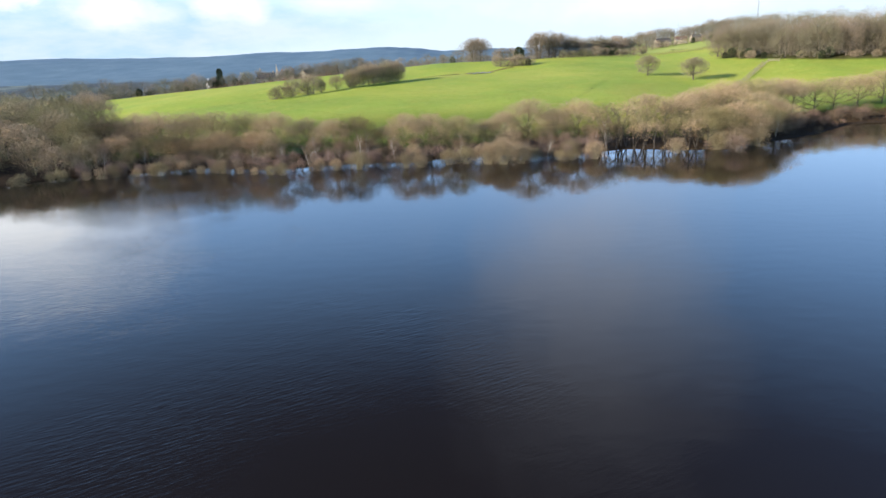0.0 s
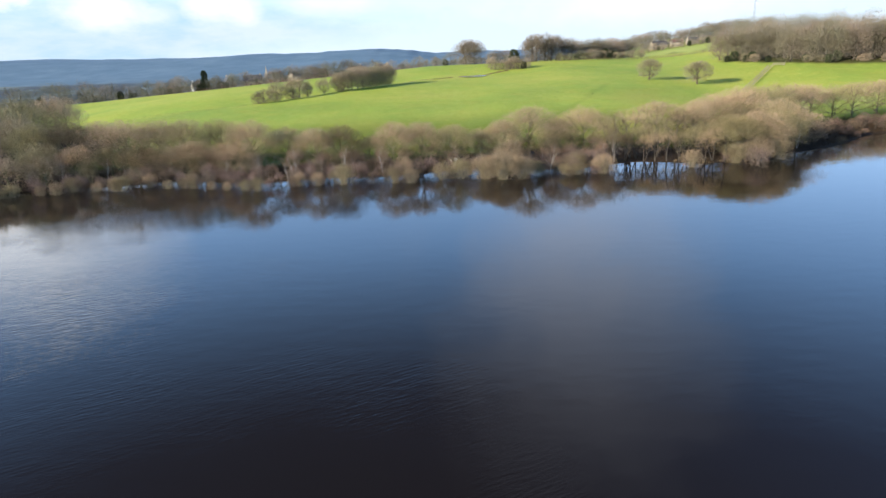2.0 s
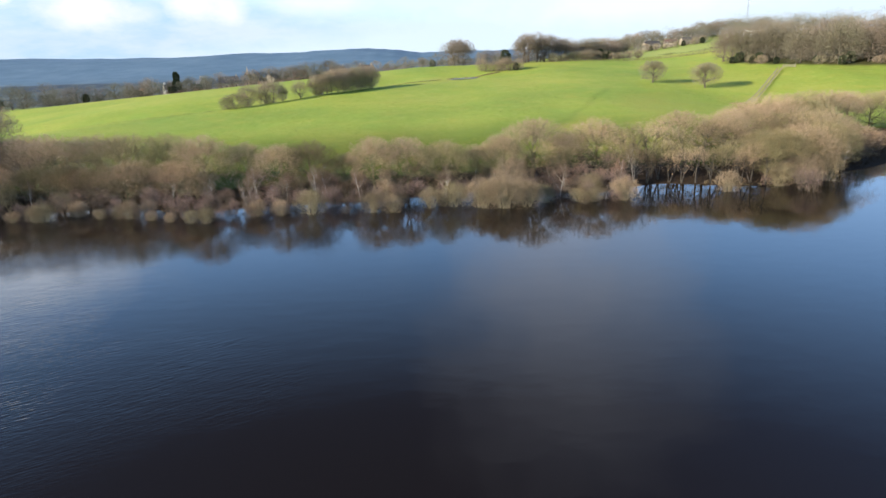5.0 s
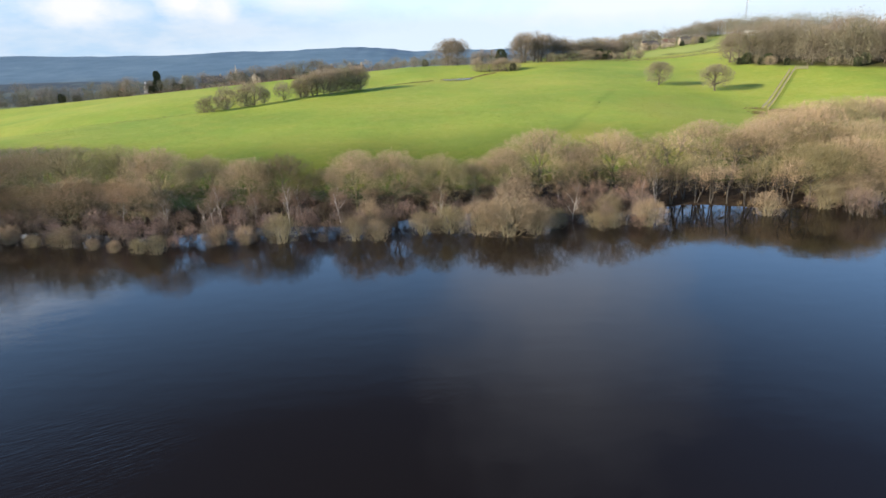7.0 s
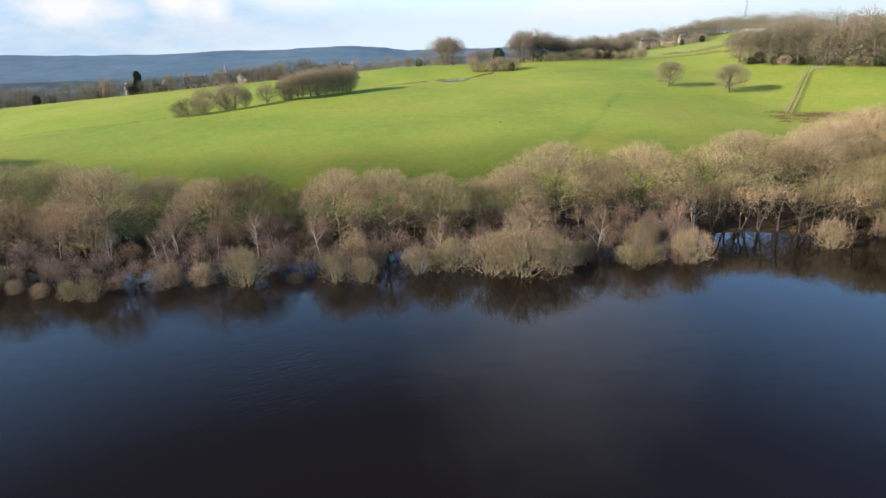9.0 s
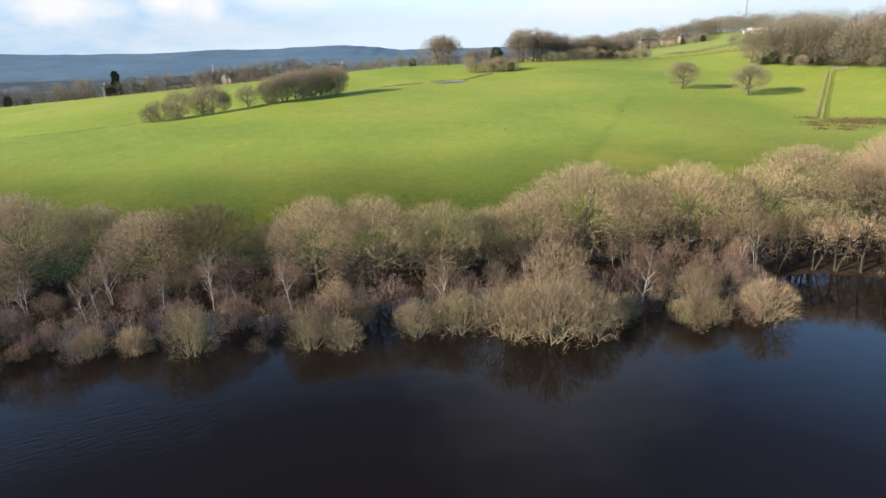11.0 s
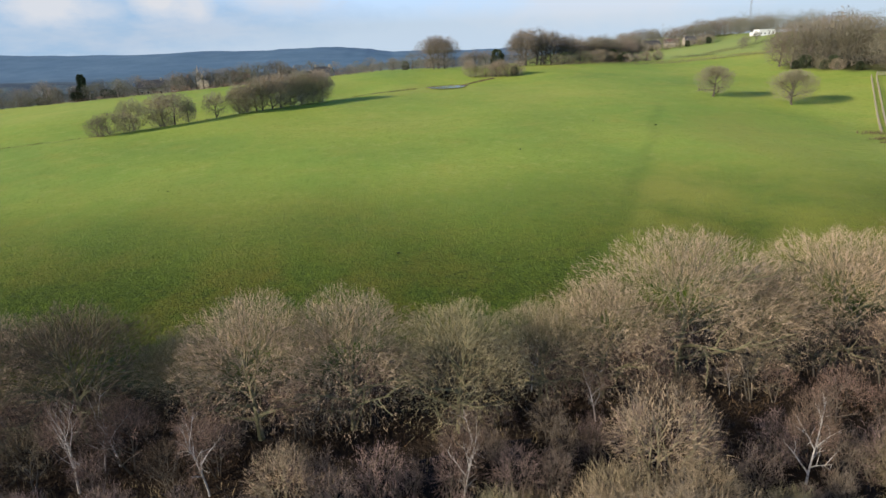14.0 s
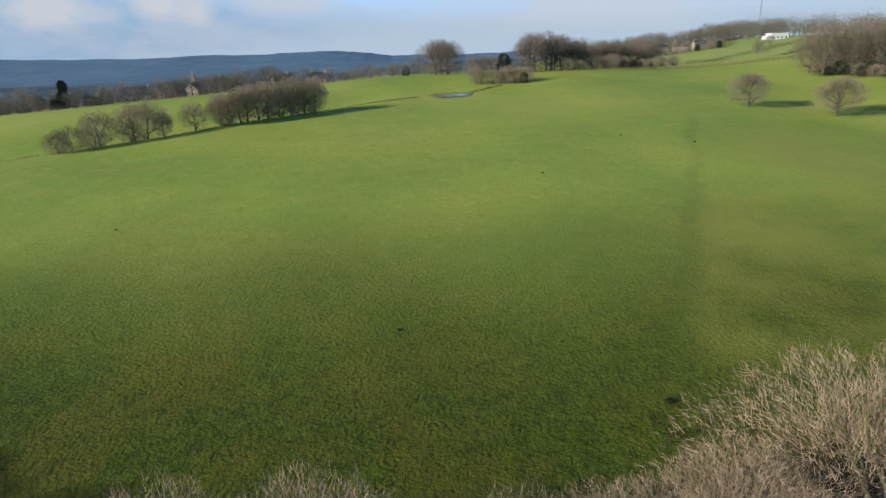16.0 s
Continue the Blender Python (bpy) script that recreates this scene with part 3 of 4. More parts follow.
FAROAK = Kind("field_tree", "bare broad-crowned tree beyond the field", "tree", DARK_BARK, FAR_TWIG,
              [bare_tree(s, 10, w, 0.9, 1, 8, 4, 3, 3, 0.50, 0.28, 0.050, 8, 0, 4600, 0.25, 1.8) for s, w in ((61, 12), (62, 10), (63, 13), (64, 9))])
WOOD_EDGE = Kind("field_tree", "tall grey-brown leafless tree at the wood's edge", "tree", DARK_BARK, FAR_TWIG,
                 [bare_tree(s, 10.5, w, 0.5, 1, 9, 5, 3, 3, 0.5, 0.24, 0.050, 8, 0, 7000, 0.35, 1.8) for s, w in ((58, 11), (59, 9.5), (60, 12))])
VALE = Kind("valley_tree", "grey-brown bare tree in the hazy valley", "tree", DARK_BARK, HAZED_TWIG,
            [bare_tree(s, 10, w, 1.0, 1, 8, 4, 3, 3, 0.6, 0.28, 0.076, 8, 0, 1800, 0.35) for s, w in ((67, 11), (68, 13))])
THORN = Kind("hawthorn_tree", "low round leafless hawthorn in the field clump", "tree", DARK_BARK, THORN_TWIG,
             [bare_tree(s, 6, w, 0.1, 3, 5, 4, 3, 4, 0.5, 0.22, 0.040, 0, 0, 4200, 0.45, 1.2) for s, w in ((65, 9), (66, 8))])
CLUMP = Kind("field_tree", "grey-brown leafless tree in the field clump", "tree", DARK_BARK, THORN_TWIG,
             [bare_tree(s, 9.5, w, 0.7, 1, 10, 5, 3, 4, 0.45, 0.24, 0.044, 8, 0, 9500, 0.28, 1.4) for s, w in ((91, 10.5), (92, 13), (93, 8.5))])
CREST = Kind("field_tree", "large grey-brown leafless tree with a dense domed crown", "tree", DARK_BARK, FAR_TWIG,
             [bare_tree(s, 9.5, w, 0.9, 1, 10, 5, 3, 4, 0.5, 0.26, 0.036, 8, 0, 9000, 0.2, 1.8) for s, w in ((94, 10.5), (95, 12), (96, 9.5))])
LONE = Kind("oak_tree", "lone bare oak with a rounded crown in the field", "tree", DARK_BARK, THORN_TWIG,
            [bare_tree(s, 8.8, w, 1.7, 1, 12, 7, 5, 6, 0.45, 0.34, 0.038, 4, 0, 16000, 0.28, 1.6) for s, w in ((71, 11.5), (72, 12))])
HOLLY = Kind("holly_tree", "dark evergreen tree with dense leaves", "tree", DARK_BARK, EVERGREEN, [leafy(s, 6, 6.5, 1800, False, 0.58) for s in (81, 82)])
CONIFER = Kind("conifer_tree", "tall dark green conifer", "tree", DARK_BARK, EVERGREEN, [leafy(83, 14, 6.6, 4200, False, 0.8)])

SHORE = "trees along the lake shore"
# willows in the water
for x, y, s in ((-28.2, 141.6, 0.85), (-24.6, 141.3, 0.8), (-19.4, 140.8, 1.2), (-9.1, 140.6, 1.0), (-6.0, 140.0, 0.85), (0.3, 142.0, 1.0), (4.1, 142.0, 1.15), (8.6, 140.6, 1.4),
                (12.2, 139.3, 1.6), (16.0, 139.9, 1.25), (10.5, 143, 1.3), (15.0, 143.5, 1.2), (19.0, 142.0, 0.9), (24.6, 141.6, 0.7), (27.2, 140.9, 0.75), (32.2, 141.0, 1.15), (27.5, 144.8, 1.2), (50.4, 143.4, 1.05), (60.5, 146, 1.2), (65, 147, 1.5), (70, 148.5, 1.4)):
    BUSH.put(x, y, s, z=-0.15, group="willows in the water")
for k in range(24):
    x = -118 + 3.6 * k + random.uniform(-1.2, 1.2)
    BUSH.put(x, shore_line(x) - random.uniform(5.0, 9.0), random.uniform(0.5, 0.95), z=-0.15, group="willows in the water")
# named trees of the middle row
for x, y, s in ((-20.2, 150, 0.95), (-18.5, 152, 0.9), (-31.7, 150, 0.8), (-12.2, 149, 0.95), (2.6, 147, 1.0), (22.5, 146.2, 1.0), (37.3, 152.5, 1.05), (34.2, 150.5, 0.8), (29.4, 142.3, 0.45), (-31, 152, 0.9), (-25.6, 151, 0.75)):
    BIRCH.put(x, y, s, group=SHORE)
PALE.put(13.7, 146.2, 1.05, 0, group=SHORE)
PALE.put(-7.5, 147, 0.65, 1, group=SHORE)
# back row of oaks
for x, y, s, k in ((-90, 158, 1.1, 3), (-83, 159, 1.12, 1), (-77, 161, 1.1, 3), (-70, 158.5, 1.12, 0), (-63, 160, 1.1, 1), (-56.5, 158, 1.1, 2), (-49, 160, 1.06, 3), (-41, 155, 1.07, 1), (-34, 157.5, 0.87, 3), (-27, 154, 0.90, 3), (-21.5, 154.5, 0.92, 1), (-15.5, 156.5, 0.63, 3),
                   (-10, 153.5, 0.94, 3), (-4, 154, 0.92, 1), (3, 153.5, 0.90, 3), (9, 156, 0.73, 1), (13.5, 156, 0.87, 3), (19.5, 157, 1.07, 2), (25.5, 157.5, 0.82, 1), (31.5, 157.5, 1.00, 0),
                   (51, 167, 1.0, 2), (58, 163, 1.05, 3), (64, 168, 1.1, 1), (71, 170, 1.2, 0), (78, 176, 1.15, 2), (85, 181, 1.15, 3), (92, 185, 1.1, 1), (99, 190, 1.05, 3), (107, 193, 1.0, 0), (115, 197, 1.0, 2), (124, 200, 1.0, 1), (133, 203, 1.05, 3), (143, 205, 1.05, 1), (152, 208, 1.0, 0)):
    OAK.put(x, y, s, k, group=SHORE, tall=1.1 if x < 34 else 1.0)
for x, y, s, k in ((38.0, 158.5, 1.1, 0), (43.0, 161.5, 1.05, 1), (48, 160, 0.95, 0), (53, 160, 1.0, 1), (58, 160.5, 1.05, 0)):
    OPEN.put(x, y, s, k, group=SHORE)
for x, y, s, k in ((-86, 155, 0.75, 3), (-79, 154, 0.8, 1), (-73, 156, 0.72, 3), (-66.5, 154.5, 0.8, 1), (-60, 155, 0.74, 3), (-53.5, 155.5, 0.8, 1), (-47, 154.5, 0.72, 3)):
    OAK.put(x, y, s, k, group=SHORE)
# mixed trees and scrub between
for k in range(78):
    x = -84 + 2.7 * k + random.uniform(-1.3, 1.3)
    y = shore_line(x) + random.uniform(0.5, 7)
    if 35 < x < 59 and y < shore_line(x) + 12:
        continue
    if x > 80:
        random.choice((ALDER, SCRUB)).put(x, y, random.uniform(0.45, 0.7), group=SHORE)
    elif x > 40 or x < -40:
        random.choice((ALDER, ALDER, OAK, BIRCH, PALE)).put(x, y, random.uniform(0.6, 0.92), group=SHORE)
    else:
        random.choice((ALDER, ALDER, ALDER, BIRCH)).put(x, y, random.uniform(0.42, 0.72), group=SHORE)
for k in range(60):
    x = -84 + 3.5 * k + random.uniform(-1.4, 1.4)
    if 36 < x < 58:
        continue
    SCRUB.put(x, shore_line(x) + random.uniform(0.5, 10), random.uniform(0.5, 0.95), group="scrub on the bank")
for k in range(14):
    x = -34 + 5.0 * k + random.uniform(-1, 1)
    if not 33 < x < 49:
        SCRUB.put(x, shore_line(x) - random.uniform(4, 9), random.uniform(0.5, 0.8), z=-0.15, group="scrub on the bank")
for k in range(126):
    x = -84 + 1.2 * k + random.uniform(-1, 1)
    if 35 < x < 58:
        continue
    SAPLING.put(x, shore_line(x) - random.uniform(-0.5, 7), random.uniform(0.6, 1.15), z=-0.4, group="saplings in the water")
for k in range(12):
    x = 16 + 3.6 * k + random.uniform(-1, 1)
    if not 35 < x < 59:
        ALDER.put(x, shore_line(x) + random.uniform(3, 11), random.uniform(0.7, 0.95), group=SHORE)
for x in (36.0, 38.1, 39.6, 41.2, 42.4, 43.6, 44.5, 45.7, 46.9, 48.0, 50.2, 51.6, 53.5, 55.0, 56.8, 58.5):
    FLOOD.put(x, shore_line(x) + random.uniform(0.3, 4.5), random.uniform(0.8, 1.08), group=SHORE)
# headland trees
for x, y, s in ((63, 150, 0.9), (67, 151, 1.0), (72, 153, 1.0), (66, 158, 1.05), (75, 160, 1.1), (80, 166, 0.9)):
    OAK.put(x, y, s, group=SHORE)
# the wood on the left bank
for k in range(136):
    v = random.random()
    x = -84 - 3 * v - 80 * random.random() ** 1.2
    y = shore_line(x) - 1 + v ** 1.2 * 62
    if x > -98 - 0.1 * (y - 150) and y > shore_line(x) + 9:
        continue
    WOODOAK.put(x, y, random.uniform(0.85, 1.22) * (0.78 + 0.22 * v), group="wood on the bank")

# trees in the field
LONE.put(89.2, 297.1, 1.0, 0, 20, group="lone oaks")
LONE.put(105.5, 285.5, 1.08, 1, 70, group="lone oaks")
for x, y, s in ((-74.8, 274.5, 0.8), (-72.5, 275.5, 0.95), (-69, 278, 0.85), (-63.5, 284.5, 0.8), (-45, 295.5, 0.75)):
    THORN.put(x + 2.2, y, s, group="clump in the field")
for x, y, s, k, tall in ((-68.5, 279.8, 0.86, 0, 1.0), (-63, 285, 0.95, 1, 0.95), (-61.0, 287.5, 1.0, 1, 0.95), (-58, 289.2, 0.6, 2, 1.1), (-51.9, 293.4, 0.72, 0, 1.05), (-46, 295, 0.85, 2, 1.05), (-44.4, 296, 0.88, 0, 1.0), (-42, 298, 0.95, 2, 1.0),
                         (-40.6, 299, 1.0, 2, 1.0), (-38.3, 301, 1.02, 0, 1.0), (-36.3, 302.8, 1.0, 2, 1.02), (-33.8, 305.6, 1.02, 0, 0.98), (-31, 307.6, 1.05, 2, 1.02), (-28, 310, 1.05, 0, 1.02), (-25.5, 311.5, 1.02, 2, 1.0)):
    CLUMP.put(x + 2.2, y + 0.3, s, k, group="clump in the field", tall=tall)
for x, y, s in ((-33, 306, 0.8), (-29.5, 309, 0.85), (-26.5, 311.5, 0.85), (-36, 303.5, 0.6)):
    THORN.put(x + 2.2, y, s, group="clump in the field")
for x, y, k in ((15.5, 414, 1), (20.5, 416, 0), (18, 419, 2)):
    CREST.put(x, y, 1.55, k, group="trees on the crest")
for x, y, s in ((30, 408, 0.75), (34, 411, 0.85), (39, 412, 0.8), (36.5, 372, 0.5)):
    FAROAK.put(x, y, s, group="trees on the crest")
for x, y, s in ((29.5, 371.5, 0.85), (33.5, 371, 0.9), (37.5, 370.5, 0.95), (41.5, 370, 1.05), (45.5, 369.5, 0.95), (39.5, 373, 1.1)):
    THORN.put(x, y, s, group="bushes by the pond")
CLUMP.put(27.5, 372.5, 0.72, 0, group="bushes by the pond")
HOLLY.put(44.5, 369, 0.62)
HOLLY.put(44, 412, 1.25)
for k in range(31):
    x = 53 + 2.3 * k + random.uniform(-1, 1)
    FAROAK.put(x, 408 + 0.5 * (x - 54) + random.uniform(-3, 14), random.uniform(1.0, 1.35) * (1.3 if x < 76 else 1.0), group="trees on the crest")
for k in range(3):
    x = random.uniform(84, 120)
    HOLLY.put(x, 408 + 0.42 * (x - 70) + random.uniform(-4, 6), random.uniform(0.45, 1.05))
for k in range(19):
    x = 70 + 3.2 * k + random.uniform(-1.5, 1.5)
    THORN.put(x, 406 + 0.42 * (x - 62) + random.uniform(-3, 5), random.uniform(0.6, 1.1), group="trees on the crest")
# wood on the right
def wood_spot(x, d):
    return x + 0.65 * d, 353 - 72 * (1 - math.exp(-(x - 141) / 30)) + d


for k in range(66):
    x, y = wood_spot(141 + 1.8 * k + random.uniform(-1, 1), 3 + 26 * random.random() ** 1.5)
    WOOD_EDGE.put(x, y, random.uniform(1.4, 1.75), tall=1.04, group="wood beside the field")
for k in range(20):
    x, y = wood_spot(145 + 110 * random.random(), random.uniform(1, 7))
    THORN.put(x, y, random.uniform(0.4, 0.75), group="wood beside the field")
for x, d, k in ((143.5, 1, 0.5), (145, 3, 0.8), (148.2, 2, 0.55), (149.6, 4, 0.75), (154, 2.5, 0.5), (171, 3, 0.6)):
    HOLLY.put(*wood_spot(x, d), k)
for k in range(8):
    x, y = wood_spot(148 + 90 * random.random(), random.uniform(3, 8))
    HOLLY.put(x, y, random.uniform(0.5, 0.8))
# trees on the hill and in the valley
for k in range(40):
    x = 160 + 200 * random.random()
    FAROAK.put(x, 690 + 0.15 * (x - 165) + random.uniform(0, 40), random.uniform(1.2, 1.8), group="trees on the hill")
for x, y in ((238, 560), (262, 590), (228, 545)):
    FAROAK.put(x, y, 0.75, group="trees on the hill")
for x, y, s in ((200, 660, 1.0), (206, 652, 0.9), (213, 655, 0.75), (218, 650, 0.85), (226, 648, 0.85), (236, 646, 0.8), (241, 648, 0.75), (250, 652, 0.9), (256, 655, 1.0), (262, 662, 0.9), (203, 686, 1.5), (211, 690, 1.4), (220, 688, 1.6), (229, 684, 1.5), (238, 680, 1.6), (247, 676, 1.4), (254, 674, 1.5), (262, 678, 1.5), (246, 640, 0.5), (195, 640, 0.8), (188, 632, 0.8)):
    VALE.put(x, y, s, group="trees on the hill")
for x, y, s in ((208, 652, 0.7), (235, 645, 0.8), (252, 644, 0.9)):
    HOLLY.put(x, y, s)
for x, y, s in ((210, 646, 1.0), (219, 645, 0.8), (228, 643, 0.9), (245, 644, 1.1), (253, 646, 1.2), (203, 652, 1.3)):
    THORN.put(x, y, s, group="trees on the hill")
for x, y, s in ((-197, 468, 0.6), (-192, 466, 0.5), (-182, 470, 0.75), (-176, 462, 0.6), (-169, 460, 0.5), (-160, 458, 0.6), (-140, 455, 0.6), (-133, 452, 0.45), (-118, 452, 0.5), (-107, 450, 0.55), (-95, 450, 0.5), (-88, 452, 0.6), (-62, 446, 0.5), (-50, 444, 0.5)):
    VALE.put(x, y, s, group="trees in the valley")
for k in range(20):
    x = -118 + 3.9 * k + random.uniform(-1.5, 1.5)
    VALE.put(x, 428 + random.uniform(0, 20), random.uniform(0.85, 1.15) if -108 < x < -56 else random.uniform(0.65, 1.0), group="trees in the valley")
for k in range(22):
    x = -235 + 5.2 * k + random.uniform(-2, 2)
    VALE.put(x, 432 + random.uniform(0, 18), random.uniform(0.75, 1.15), group="trees in the valley")
VALE.put(-163, 455, 0.9, group="trees in the valley")
for k in range(16):
    x = -345 + 8.6 * k + random.uniform(-3, 3)
    VALE.put(x, 412 + random.uniform(0, 26), random.uniform(1.0, 1.6), group="trees in the valley")
CONIFER.put(-155, 446, 0.9)
for k in range(84):
    x = -260 + 3.45 * k + random.uniform(-3, 3)
    y = 424 + 0.10 * abs(x) + (8 if k % 3 else 34) * random.random()
    VALE.put(x, y, random.uniform(0.3, 0.5) if k % 3 else random.uniform(0.5, 0.85), group="trees in the valley")
for k in range(26):
    x = random.uniform(-330, 10)
    HOLLY.put(x, 436 + 40 * random.random(), random.uniform(0.5, 0.85))


def woodland(name, label, spots, material=FAR_TWIG):
    """Far trees, joined: a stem and a fuzzy lumpy head each."""
    rng = random.Random(len(spots))
    p = Pieces()
    for x, y, h in spots:
        z = ht(x, y)
        p.limb([Vector((x, y, z - 0.3)), Vector((x, y, z + h * 0.6))], [0.25, 0.1], 4)
        jig = Vector((x, y, 0))
        for _ in range(420):
            d = any_way(rng)
            d.z = abs(d.z)
            far = (0.85 + 0.35 * noise.noise(d * 2.0 + jig)) * (1 - 0.4 * rng.random() ** 2)
            q = Vector((x + d.x * h * 0.55 * far, y + d.y * h * 0.55 * far, z + h * 0.16 + d.z * h * 0.84 * far))
            w = (d + any_way(rng)).normalized()
            p.blade(q, q + w * rng.uniform(0.4, 0.9), w.cross(any_way(rng)).normalized(), 0.26)
    return tagged(new(name, mesh_of(name, p.v, p.f, material)), label, "woodland", kind="stuff")


back = [(*wood_spot(143 + 130 * random.random(), 22 + 70 * random.random()), random.uniform(14, 18.5)) for _ in range(90)]
woodland("woodland", "dense bare wood behind the field's edge", back)
low_wood = []
for k in range(230):
    x = random.uniform(-480, 60)
    low_wood.append((x, 465 + 330 * random.random() ** 1.5 + 0.06 * abs(x), random.uniform(5.5, 9)))
woodland("woodland", "bare trees among houses in the valley", low_wood, HAZED_TWIG)
woodland("woodland", "bare trees on the hilltop skyline", [(172 + 250 * random.random(), 702 + random.uniform(0, 60), random.uniform(9, 20)) for _ in range(130)] + [(285 + 140 * random.random(), 668 + random.uniform(0, 40), random.uniform(13, 22)) for _ in range(70)], HAZED_TWIG)
for k in (OAK, ALDER, FLOOD, OPEN, BIRCH, PALE, BUSH, SCRUB, SAPLING, WOODOAK, FAROAK, VALE, THORN, CLUMP, CREST, WOOD_EDGE, LONE, HOLLY, CONIFER):
    k.clear()



# ---- houses, fences and small things ----
def part(name, verts, faces, material, parent, label=""):
    ob = new(name, mesh_of(name, verts, faces, material))
    ob.parent = parent
    return tagged(ob, label) if label else ob


def block(x0, y0, z0, x1, y1, z1):
    v = [(x, y, z) for z in (z0, z1) for x, y in ((x0, y0), (x1, y0), (x1, y1), (x0, y1))]
    return v, [(3, 2, 1, 0), (4, 5, 6, 7), (0, 1, 5, 4), (1, 2, 6, 5), (2, 3, 7, 6), (3, 0, 4, 7)]


def house(x, y, turn, w, d, eaves, ridge, wall, roof, label, z=None):
    root = new("house")
    root.matrix_basis = pose(x, y, ht(x, y) - 0.2 if z is None else z, 0, 0, turn)
    a, c = w / 2, d / 2
    v = [(-a, -c, 0), (a, -c, 0), (a, c, 0), (-a, c, 0), (-a, -c, eaves), (a, -c, eaves), (a, c, eaves), (-a, c, eaves), (-a, 0, ridge), (a, 0, ridge)]
    part("wall", v, [(0, 1, 5, 4), (2, 3, 7, 6), (1, 2, 6, 9, 5), (3, 0, 4, 8, 7)], wall, root)
    o, k, th = 0.35, (ridge - eaves) / c, 0.22
    v = []
    for lift in (0.03, th):
        v += [(-a - o, -c - o, eaves - o * k + lift), (a + o, -c - o, eaves - o * k + lift), (a + o, 0, ridge + lift), (-a - o, 0, ridge + lift), (a + o, c + o, eaves - o * k + lift), (-a - o, c + o, eaves - o * k + lift)]
    part("roof", v, [(6, 7, 8, 9), (9, 8, 10, 11), (0, 3, 2, 1), (3, 5, 4, 2), (0, 1, 7, 6), (4, 5, 11, 10), (1, 2, 8, 7), (2, 4, 10, 8), (3, 0, 6, 9), (5, 3, 9, 11)], roof, root)
    for sx in (-1, 1):
        part("chimney", *block(sx * (a - 0.9) - 0.45, -0.4, ridge - 0.9, sx * (a - 0.9) + 0.45, 0.4, ridge + 1.3), wall, root)
    n = max(2, int(w / 3))
    for row in range(2 if eaves > 4 else 1):
        for i in range(n):
            cx, z0 = -a + w * (i + 0.5) / n, 0.9 + 2.7 * row
            if row == 0 and i == n // 2:
                part("door", *block(cx - 0.5, -c - 0.05, 0, cx + 0.5, -c + 0.02, 2.1), WOOD, root)
                continue
            win = part("window", *block(cx - 0.65, -c - 0.06, z0, cx + 0.65, -c + 0.02, z0 + 1.3), RENDER_WHITE, root)
            part("pane", *block(cx - 0.55, -c - 0.08, z0 + 0.1, cx + 0.55, -c - 0.03, z0 + 1.2), GLASS, win)
    return tagged(root, label, "house", "houses beyond the field")


for args in ((-205, 515, 80, 8, 6, 4.6, 7.6, BRICK_RED, TILE_ROOF, "red brick gabled house among valley trees"),
             (-170, 474, 35, 9, 7, 3.6, 6.6, RENDER_WHITE, SLATE, "white gabled house with a dark slate roof"),
             (-146, 466, -60, 10, 7, 4.5, 8.0, STONE, SLATE, "stone house with a dark slate roof"),
             (-128, 462, 15, 12, 7, 4.0, 7.2, STONE, SLATE, "long stone house with a dark slate roof"),
             (-112, 460, 5, 9, 7, 4.0, 7.2, BRICK_RED, SLATE, "brick house with a dark slate roof"),
             (-100, 462, 75, 8, 7, 3.6, 6.4, STONE, SLATE, "stone gabled house with a dark slate roof"),
             (-82, 462, 10, 9, 7, 4.0, 6.8, BRICK_RED, TILE_ROOF, "brick house with a tiled roof"),
             (-57, 456, 25, 9, 7, 3.6, 6.2, STONE, TILE_ROOF, "stone house with a tiled roof"),
             (-38, 446, -15, 9, 6, 2.6, 5.0, STONE, SLATE, "low stone barn with a slate roof"),
             (216, 676, 5, 15, 8, 4.6, 7.8, STONE, SLATE, "stone farmhouse with a dark slate roof"),
             (231, 668, -10, 11, 7, 4.2, 7.0, STONE, TILE_ROOF, "pale stone cottage with a tiled roof"),
             (244, 662, 5, 10, 6, 4.5, 7.0, STONE, SLATE, "stone cottage with a slate roof")):
    house(*args)

# church spire in the valley
spire = new("church")
spire.matrix_basis = pose(-236, 900, ht(-236, 900))
tagged(spire, "pale stone church with a pointed spire", "church")
part("tower", *block(-1.8, -1.8, 0, 1.8, 1.8, 22), STONE, spire)
part("spire", [(-1.8, -1.8, 22), (1.8, -1.8, 22), (1.8, 1.8, 22), (-1.8, 1.8, 22), (0, 0, 36)], [(0, 1, 4), (1, 2, 4), (2, 3, 4), (3, 0, 4), (3, 2, 1, 0)], STONE, spire)
part("nave", *block(3, -5, 0, 22, 5, 12), STONE, spire)

# white building and mast on the hill
hall = new("hilltop_building")
hall.matrix_basis = pose(296, 640, ht(296, 640) - 0.4, 0, 0, -4)
tagged(hall, "low white flat-roofed building on the hilltop", "building")
part("wall", *block(-6.5, -5, 0, 6.5, 5, 4.6), RENDER_WHITE, hall)
part("roof", *block(-6.8, -5.3, 4.6, 6.8, 5.3, 5.0), RENDER_WHITE, hall)
part("annex", *block(-10, -4, 0, -6.5, 4, 3.0), RENDER_WHITE, hall)
for k in range(4):
    part("window", *block(-5.6 + 3.2 * k, -5.06, 1.2, -4.4 + 3.2 * k, -4.98, 2.4), GLASS, hall)

mast = new("radio_mast")
mast.matrix_basis = pose(345, 756, ht(345, 756))
tagged(mast, "tall thin grey lattice radio mast", "mast")
MAST_H = 52
